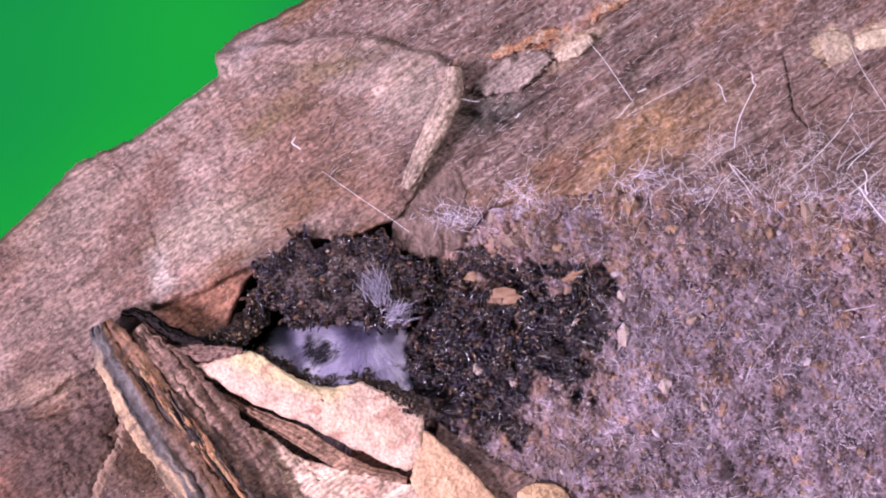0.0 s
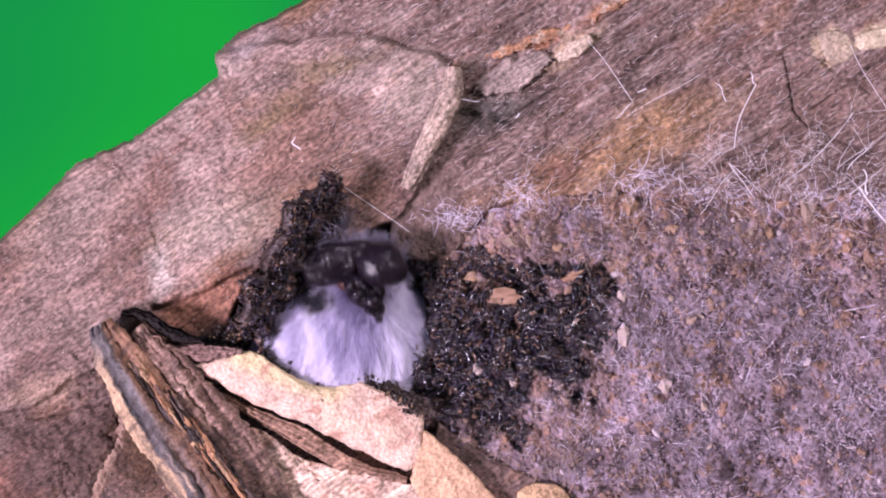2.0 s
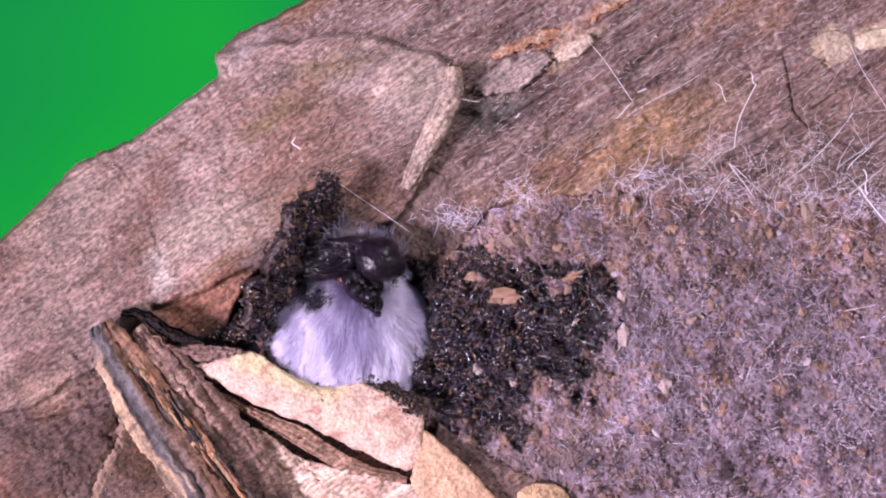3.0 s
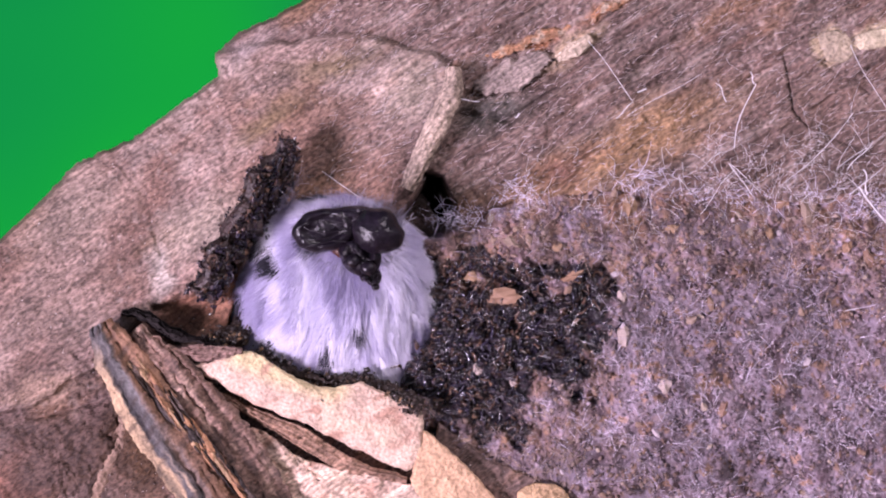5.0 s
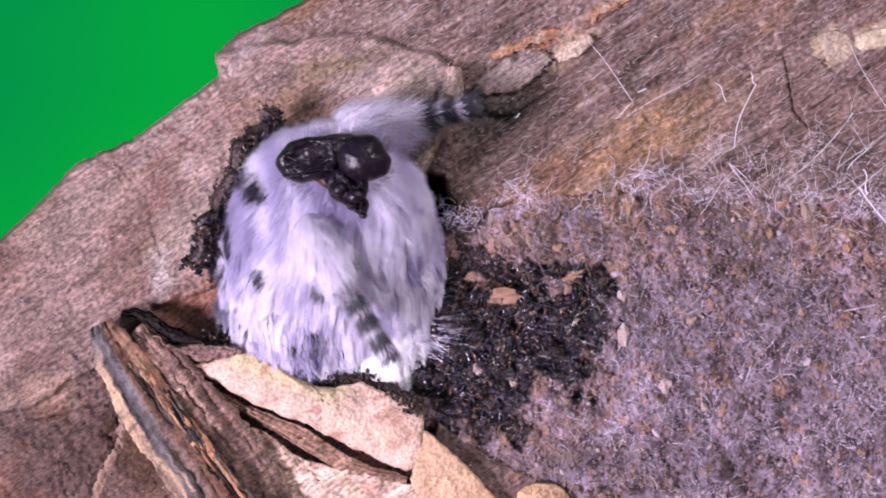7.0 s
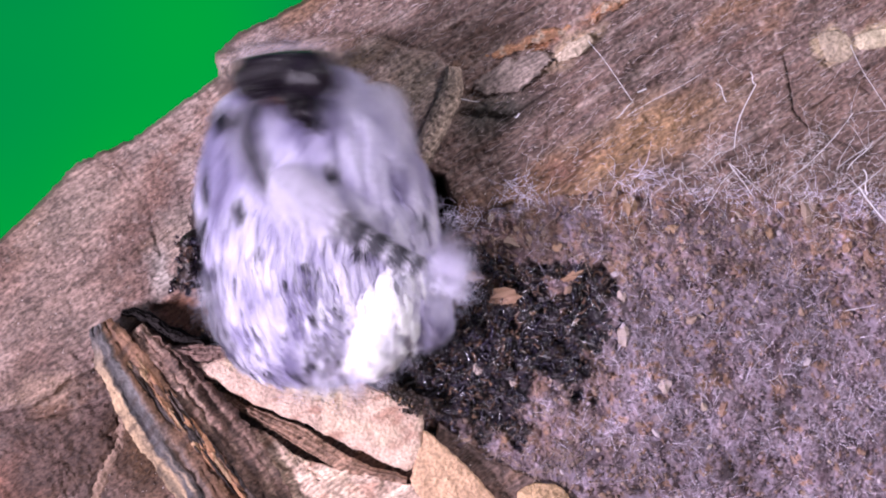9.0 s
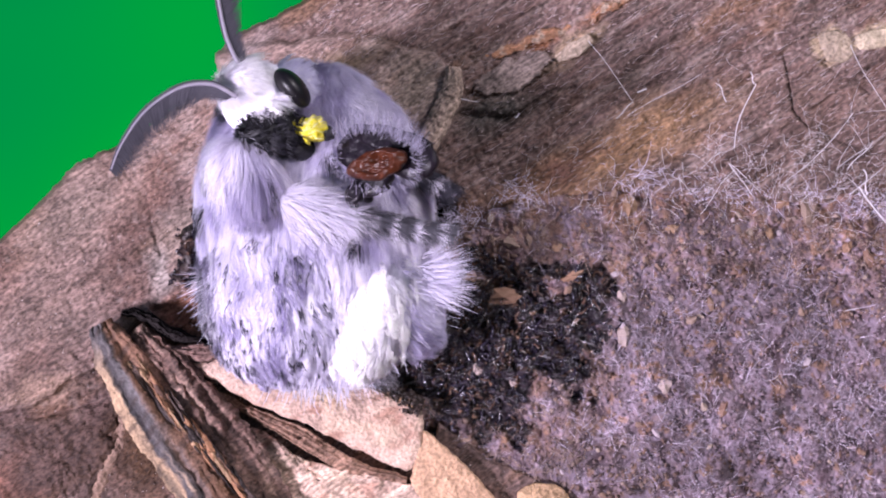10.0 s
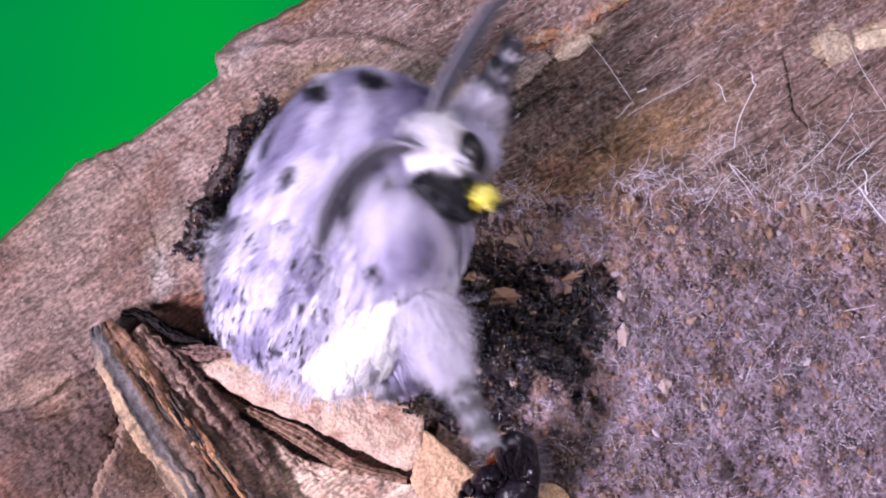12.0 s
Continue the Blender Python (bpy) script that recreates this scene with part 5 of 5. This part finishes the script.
def build_mask():
    """The cast front of the pupa's shell, still worn over the face at first."""
    mask = tagged(new("pupa_mask"), "glossy dark brown piece of empty pupa shell", "pupa shell")
    cap("eye_cap", (-44, -20, -0.1), (55, 1.5, 37), mask, "dished glossy eye cap", turn=12, dish=0.55, seed=21, wrinkle=0.22)
    cap("eye_cap", (46, -14, 0.1), (43, 2.1, 40), mask, "domed glossy eye cap", turn=-20, dish=0.0, seed=32, wrinkle=0.06)
    cap("brow", (2, -38, -0.3), (58, 1.4, 22), mask, "", turn=4, dish=0.2, seed=24, wrinkle=0.3)
    cap("face_plate", (14, 28, -0.2), (38, 1.5, 31), mask, "", turn=-30, dish=0.3, seed=23, wrinkle=0.4)
    cap("jaw", (36, 58, -0.6), (15, 1.1, 20), mask, "", turn=22, dish=0.35, seed=25, wrinkle=0.3)
    for x, y, h, r, sd in ((4, 34, 1.0, 13, 27), (30, 46, 1.2, 14, 28), (42, 78, 0.3, 7, 29), (24, 62, 0.5, 9, 30)):
        egg_part("knob", (x, y, h), (r, 0.75, r * 0.85), SHELL, mask, "", lump=0.12, seed=sd, rows=14, cols=20)
    for y0, sd in ((-26, 41), (-12, 42), (4, 43)):
        s = np.linspace(0, 1, 30)
        line = np.stack([(-84 + 78 * s) * U, -0.0007 - 0.0005 * np.sin(s * math.pi), (-y0 + 9 * np.sin(s * 3.0 + sd) - 6 * s) * U], -1)
        v, f = tube_rows([line], [1.4 * U], 6)
        link("wrinkle", mesh_from("wrinkle", v, f, SHELL), mask)
    cap("lining", (-8, 6, -1.6), (56, -1.0, 25), mask, "rust-brown inner side", turn=-22, dish=0.6, seed=26, mat=RUST, wrinkle=0.6)
    rng = np.random.default_rng(28)
    n = 260
    a = rng.uniform(0, 2 * math.pi, n)
    roots = np.stack([(4 + 88 * np.cos(a) * rng.uniform(0.75, 1.0, n)) * U, 0.0012 + 0 * a, (2 + 52 * np.sin(a) * rng.uniform(0.75, 1.0, n)) * U], -1)
    d = unit(np.stack([np.cos(a) + 0.4 * rng.normal(size=n), 0.1 - 0.5 * rng.uniform(size=n), np.sin(a) + 0.4 * rng.normal(size=n)], -1))
    v, f, t = strands(roots, d, np.tile((0, -1.0, 0), (n, 1)), rng.uniform(6, 20, n) * U, 3 * U, 0.45 * U, np.array((0.45, 0.42, 0.54)) * rng.uniform(0.3, 1.1, (n, 1)), 1.0, 5, 29)
    link("stuck_hair", mesh_from("stuck_hair", v, f, FUR, t), mask, "stuck lilac hairs", kind="stuff")
    n = 520
    px = rng.uniform(-80, 84, n)
    roots = np.stack([px * U, 0.0008 + 0.0014 * rng.uniform(size=n), (46 - 0.003 * px ** 2 + rng.normal(0, 5, n)) * U], -1)
    d = unit(np.stack([px / 170 + 0.25 + 0.25 * rng.normal(size=n), 0.12 * rng.normal(size=n), 1 + 0 * px], -1))
    v, f, t = strands(roots, d, np.tile((0, -1.0, 0), (n, 1)), rng.uniform(10, 40, n) * U, 5 * U, rng.uniform(0.25, 0.5, n) * U, np.array((0.40, 0.37, 0.48)) * rng.uniform(0.4, 1.2, (n, 1)), 2.0, 6, 31)
    link("stuck_hair", mesh_from("stuck_hair", v, f, FUR, t), mask, "tuft of lilac hair pulled off with the shell", kind="stuff")
    return mask


COC, LID, SCRAP = build_cocoon()
MOTH, PARTS = build_moth()
MASK = build_mask()


# ---- what moves ----
def held(rows):
    """From the moment that the moth is out, each pose is held for an instant: it moves in jerks."""
    out = []
    for k, r in enumerate(rows):
        near = min([abs(r[0] - q[0]) for q in (*rows[max(0, k - 1):k], *rows[k + 1:k + 2])])
        out += [(r[0] - 0.017, *r[1:]), (r[0] + 0.017, *r[1:])] if 9.1 < r[0] < 11.99 and near > 0.085 else [r]
    return out


def path(ob, rows, where):
    walk(ob, [(r[0], where(*r[1:])) for r in rows])


def motions():
    # body: seconds, plan place, height, lean to the left, pitch of the top to the front
    body = [
        (0.0, 610, 782, -10.4, 0, 34), (0.4, 612, 778, -10.4, 1, 34), (0.8, 609, 783, -10.4, 0, 34), (1.2, 606, 788, -10.4, -1, 34), (1.6, 610, 778, -10.4, 0, 34), (1.8, 611, 776, -10.4, 0, 34), (1.88, 612, 745, -10.6, 0, 35),
        (1.97, 604, 696, -9.0, 0, 35), (2.4, 601, 684, -8.7, 0, 35), (2.8, 600, 688, -8.7, 0, 35), (3.2, 601, 690, -8.7, 0, 35), (4.0, 605, 636, -8.8, 0, 38), (4.8, 598, 580, -7.3, 0, 40), (5.22, 598, 580, -7.3, 0, 40), (5.4, 588, 524, -5.0, 1, 40),
        (5.7, 588, 530, -5.0, 2, 40), (6.0, 588, 522, -4.8, 2, 40), (6.3, 580, 492, -3.4, 3, 38), (6.41, 581, 484, -3.0, 3, 37), (6.47, 591, 466, -2.0, 0, 35), (6.6, 590, 464, -1.8, 0, 35), (6.8, 588, 466, -1.8, 0, 35), (7.0, 585, 470, -1.9, 2, 35), (7.2, 575, 480, -2.4, 5, 35), (8.0, 556, 456, -0.8, 11, 30),
        (8.8, 538, 430, 1.2, 19, 22), (9.0, 562, 390, 4.0, 10, 14), (9.3, 572, 396, 5.5, 0, 9), (9.6, 566, 394, 6.0, 1, 8), (10.0, 558, 394, 6.0, 6, 8), (10.2, 568, 396, 6.0, 0, 8), (10.3, 577, 399, 6.0, -6, 8), (10.5, 590, 399, 6.0, -8, 8), (10.8, 564, 395, 6.0, 3, 8), (10.9, 561, 394, 6.0, 5, 8),
        (11.0, 568, 396, 6.0, 1, 8), (11.1, 588, 400, 6.0, -7, 8), (11.3, 593, 401, 6.0, -10, 8), (11.4, 592, 401, 6.0, -9, 8), (11.55, 572, 398, 6.0, -2, 8), (11.7, 563, 395, 6.0, 4, 8), (11.8, 569, 396, 6.0, 0, 8), (11.9, 592, 402, 6.1, -10, 8), (11.97, 616, 404, 6.2, -17, 8), (12.0, 621, 404, 6.2, -18, 8)]

    body = held(body)

    def turn(lean, pitch):
        return pose(0, 0, 0, 0, -lean, 0) @ pose(0, 0, 0, pitch, 0, 0)
    path(MOTH, body, lambda x, y, h, lean, pitch: Matrix.Translation(spot(x, y, h)) @ turn(lean, pitch))
    rows = np.array(body)

    def body_at(t):
        return [float(np.interp(t, rows[:, 0], rows[:, k])) for k in range(1, 6)]

    def on_body(t, x, y, lift, local):
        """The pose in the moth's space of a part at a plan place, lift millimetres off the front of the body's egg."""
        bx, by, bh, lean, pitch = body_at(t)
        m = Matrix.Translation(spot(bx, by, bh)) @ turn(lean, pitch)
        inv = turn(lean, pitch).to_3x3().inverted()
        size = Vector((200 * U, 0.0082, 272 * U))
        d = inv @ Vector(((x - bx) * U, 0, (by - y) * U))
        w = inv @ Vector((0, -1, 0))
        d, w = (Vector([p / q for p, q in zip(v, size)]) for v in (d, w))
        a, b, c = w.dot(w), d.dot(w), d.dot(d) - 1
        front = (-b + math.sqrt(max(0.0, b * b - a * c))) / a * 1000
        return m.inverted() @ Matrix.Translation(spot(x, y, bh + front + lift)) @ local

    # head: place of the face, lean, turn
    head = [
        (0.0, 630, 660, 0), (1.8, 630, 660, 0), (1.88, 636, 600, 0), (1.97, 636, 566, 0), (2.4, 634, 548, 0), (3.2, 634, 556, 0), (4.0, 628, 518, 0), (4.8, 624, 490, 0), (5.22, 626, 496, 0), (5.4, 616, 404, 0),
        (5.7, 608, 436, 4), (6.0, 600, 428, 4), (6.3, 580, 372, 4), (6.41, 584, 352, 4), (6.47, 666, 330, -6), (6.6, 656, 328, -6), (6.8, 640, 342, -4), (6.95, 602, 347, 2), (7.03, 598, 348, 2), (7.2, 536, 345, 6), (8.0, 470, 305, 12), (8.8, 416, 296, 14), (9.0, 510, 238, 4),
        (9.3, 622, 225, -6), (9.5, 630, 245, 0), (9.6, 600, 250, 4), (9.9, 510, 248, 8), (10.0, 482, 240, 10), (10.2, 566, 254, 3), (10.3, 660, 266, -2), (10.4, 670, 272, -4), (10.5, 690, 272, -4), (10.6, 656, 265, -2), (10.7, 620, 258, 2),
        (10.8, 556, 257, 6), (10.9, 532, 256, 7), (11.0, 588, 270, 4), (11.1, 690, 290, -4), (11.2, 708, 296, -7), (11.3, 720, 298, -8), (11.4, 716, 292, -8), (11.46, 662, 260, -3), (11.5, 652, 256, -2), (11.55, 643, 257, -1), (11.6, 606, 264, 3), (11.7, 564, 260, 5), (11.8, 604, 280, 2), (11.9, 710, 308, -2), (11.97, 770, 335, -4), (12.0, 781, 340, -4)]
    walk(PARTS["head"], [(t, on_body(t, x, y, 0.4 if t > 9.35 else (-8.0 if t < 1.85 else -6.4), pose(0, 0, 0, 0, -a, 0))) for t, x, y, a in held(head)])
    # antennae fold down along the body until they spring free
    up = [(0.0, -165), (8.8, -165), (9.0, -120), (9.15, -50), (9.3, 8), (9.6, 2), (9.8, 8), (10.0, 12), (10.3, 4), (10.5, -4), (10.8, 4), (11.3, -12), (11.45, -1), (11.55, 1), (11.8, 2), (11.97, -14), (12.0, -14)]
    walk(PARTS["antenna_up"], [(t, Matrix.Translation(off(-28, -112, 2.2 if t > 9.1 else -2.5)) @ pose(0, 0, 0, 0, -a, 0)) for t, a in up])
    side = [(0.0, 62), (7.2, 62), (8.8, 62), (9.1, 60), (9.35, 40), (9.6, -14), (9.8, -20), (10.0, -26), (10.3, -6), (10.5, 4), (10.8, -12), (11.0, -15), (11.3, 8), (11.5, 0), (11.8, -8), (11.97, 2), (12.0, 2)]
    walk(PARTS["antenna_side"], [(t, Matrix.Translation(off(-40, -66, 4.6 if t > 9.3 else 8.0 if t > 8.7 else -4.0)) @ pose(0, 0, 0, 0, -a, 0)) for t, a in side])

    # legs: root, depth, angle in the plane, tilt to the front
    def leg(ob, rows):
        walk(ob, [(t, on_body(t, body_at(t)[0] + dx, body_at(t)[1] + dy, dh - 7.0, pose(0, 0, 0, 0, -a, 0) @ pose(0, 0, 0, 0, 0, -tilt))) for t, dx, dy, dh, a, tilt in held(rows)])
    leg(PARTS["reach"], [(0.0, 20, 0, -4, -70, 0), (5.4, 20, 0, -4, -70, 0), (5.8, -20, -60, 3.5, -60, 0), (6.2, -20, -90, 6.0, -62, -4), (6.6, -20, -80, 7.0, -62, -6), (7.0, -45, -90, 7.4, -58, -6), (7.2, -60, -90, 7.6, -52, -6), (8.0, -80, -110, 7.6, -36, -4), (8.8, -100, -70, 7.8, -22, -2), (9.0, -85, -80, 7.8, -30, -2), (9.3, -35, -110, 7.8, -46, -2), (9.5, -15, -60, 8.4, -6, 4),
        (9.8, -20, -60, 8.8, -2, 4), (10.0, -60, -40, 8.6, -10, 2), (10.3, 0, -20, 8.4, -30, 0), (10.5, 0, 0, 4.0, -66, -4), (10.8, -20, -10, 4.0, -90, -4), (10.92, -30, -90, 7.0, -110, -4), (11.0, -35, -110, 8.4, -114, -4), (11.1, -30, -80, 7.0, -106, -4), (11.25, 10, 0, 3.0, -84, -4), (12.0, 40, 0, 3.0, -84, -4)])
    leg(PARTS["raised"], [(0.0, 60, -60, -4, -70, 0), (6.2, 80, -100, -2, -60, 0), (6.4, 40, -180, 3, 10, 0), (6.6, 0, -245, 4.0, 8, 2), (7.0, 0, -230, 4.5, 14, 4), (7.2, 20, -245, 4.5, 8, 4), (8.0, 60, -200, 4.5, -20, 4), (8.8, 60, -210, 4.5, -38, 4), (9.0, 90, -240, 7.5, -70, 4), (9.3, 85, -250, 9.5, -58, 8), (9.5, 118, -285, 5.5, -35, 8),
        (9.8, 60, -210, 5.0, -40, 6), (10.0, 30, -210, 5.0, -36, 6), (10.3, 70, -140, 4.0, -60, 4), (10.6, 110, -90, 2.0, -76, 0), (11.7, 110, -90, 2.0, -76, 0), (11.85, 145, -110, 3.0, -10, 4), (11.97, 155, -95, 4.0, 62, 6), (12.0, 155, -95, 4.0, 62, 6)])
    leg(PARTS["low"], [(0.0, 60, -70, -5, -100, 0), (9.8, 60, -70, -5, -100, 0), (10.2, 120, 60, 3, -80, 2), (10.3, 140, 80, 6.5, -36, 4), (10.5, 150, 90, 6.5, -38, 4), (10.62, 110, 40, 1, -90, 2), (10.78, 110, 40, 1, -70, 2), (10.9, 100, 80, 6.0, -22, 4), (11.0, 110, 50, 1, -50, 2), (11.1, 130, 70, 6.5, -42, 4), (11.2, 110, 50, 2, -66, 2), (11.3, 120, 100, 6.5, -54, 4), (11.4, 110, 60, 2, -66, 2), (11.5, 84, 84, 6.0, -20, 4), (11.7, 104, 80, 6.0, -18, 4), (11.82, 130, 90, 5, -60, 2), (11.97, 120, 110, 7.0, -64, 4), (12.0, 120, 110, 7.0, -64, 4)])
    # the pupa's mask rides on the head, is pulled off by the legs and falls
    mask = [
        (0.0, 630, 640, None, 0), (1.8, 630, 640, None, 0), (1.88, 636, 570, None, 0), (1.97, 630, 490, None, 0), (2.4, 626, 472, None, 0), (3.2, 626, 478, None, 0), (4.0, 624, 454, None, 0), (4.8, 620, 424, None, 0), (5.22, 622, 430, None, 0), (5.4, 612, 338, None, 0),
        (5.7, 604, 370, None, 4), (6.0, 596, 362, None, 4), (6.3, 575, 325, None, 4), (6.41, 580, 305, None, 4), (6.47, 662, 284, None, -6), (6.6, 652, 281, None, -6), (6.8, 636, 295, None, -4), (6.95, 598, 299, None, 2), (7.03, 594, 300, None, 2), (7.2, 532, 298, None, 6), (8.0, 466, 258, None, 12), (8.8, 411, 224, None, 14), (9.0, 506, 152, None, 4),
        (9.3, 630, 205, None, -20), (9.5, 680, 250, 18.5, -45), (9.7, 690, 280, 18.5, -30), (10.0, 680, 288, 18.5, -12), (10.2, 776, 326, 16.5, -16), (10.3, 806, 352, 16.0, -20), (10.4, 822, 380, 14.5, -24), (10.5, 832, 390, 14.0, -28), (10.6, 858, 600, 10.0, -70), (10.7, 886, 834, 7.0, -86), (11.0, 892, 840, 6.2, -88), (12.0, 896, 842, 6.2, -88)]
    worn = []
    for t, x, y, h, a in held(mask):
        if h is None:
            bx, by, bh, lean, pitch = body_at(t)
            h = -(Matrix.Translation(spot(bx, by, bh)) @ turn(lean, pitch) @ on_body(t, x, y, -5.0 if t < 1.85 else 2.8 if t < 3.5 else 4.6, Matrix())).translation.y * 1000
        worn.append((t, x, y, h, a))
    yaw = [(0.0, 0), (9.3, 0), (9.5, 45), (9.7, 100), (10.0, 150), (10.5, 150), (10.6, 90), (10.7, 40), (12.0, 40)]
    path(MASK, [(*r, float(np.interp(r[0], [k[0] for k in yaw], [k[1] for k in yaw]))) for r in worn], lambda x, y, h, a, z: Matrix.Translation(spot(x, y, h)) @ pose(0, 0, 0, 0, -a, 0) @ pose(0, 0, 0, 0, 0, z))
    # the lid flips up and is pushed aside
    lid = [(0.0, 598, 502, 0.6, 0, 0), (0.8, 597, 503, 0.6, 0, 0), (1.2, 594, 506, 0.6, -2, 0), (1.8, 597, 501, 0.6, 0, 0), (1.88, 560, 480, 2.4, 30, 26), (1.97, 520, 464, 3.0, 60, 68), (2.4, 517, 464, 3.0, 62, 71), (3.2, 519, 467, 3.0, 62, 71), (4.0, 482, 428, 2.6, 61, 76), (4.8, 441, 400, 2.0, 60, 81), (5.1, 441, 400, 2.0, 60, 81),
           (5.4, 448, 368, 1.6, 64, 74), (6.0, 436, 362, 1.4, 64, 76), (6.6, 426, 352, 1.2, 64, 78), (7.2, 424, 350, 1.0, 64, 78), (8.8, 390, 378, 0.4, 72, 80), (9.3, 385, 376, 0.4, 72, 80), (10.2, 392, 362, 0.4, 70, 80), (12.0, 414, 328, 0.4, 62, 80)]
    scrap = [(0.0, 755, 385, 0.0, 0), (1.7, 755, 385, 0.0, 0), (2.1, 748, 388, -0.4, -8), (3.2, 748, 388, -0.5, -8), (4.2, 722, 392, -2.0, -30), (4.8, 700, 398, -4.0, -45), (5.4, 690, 400, -7.0, -50), (12.0, 690, 420, -12.0, -50)]
    path(SCRAP, scrap, lambda x, y, h, a: Matrix.Translation(spot(x, y, h) - COC.location) @ pose(0, 0, 0, 0, a, 0))
    path(LID, lid, lambda x, y, h, a, tilt: Matrix.Translation(spot(x, y, h) - COC.location) @ pose(0, 0, 0, 0, -a, 0) @ pose(0, 0, 0, tilt, 0, 0))


motions()
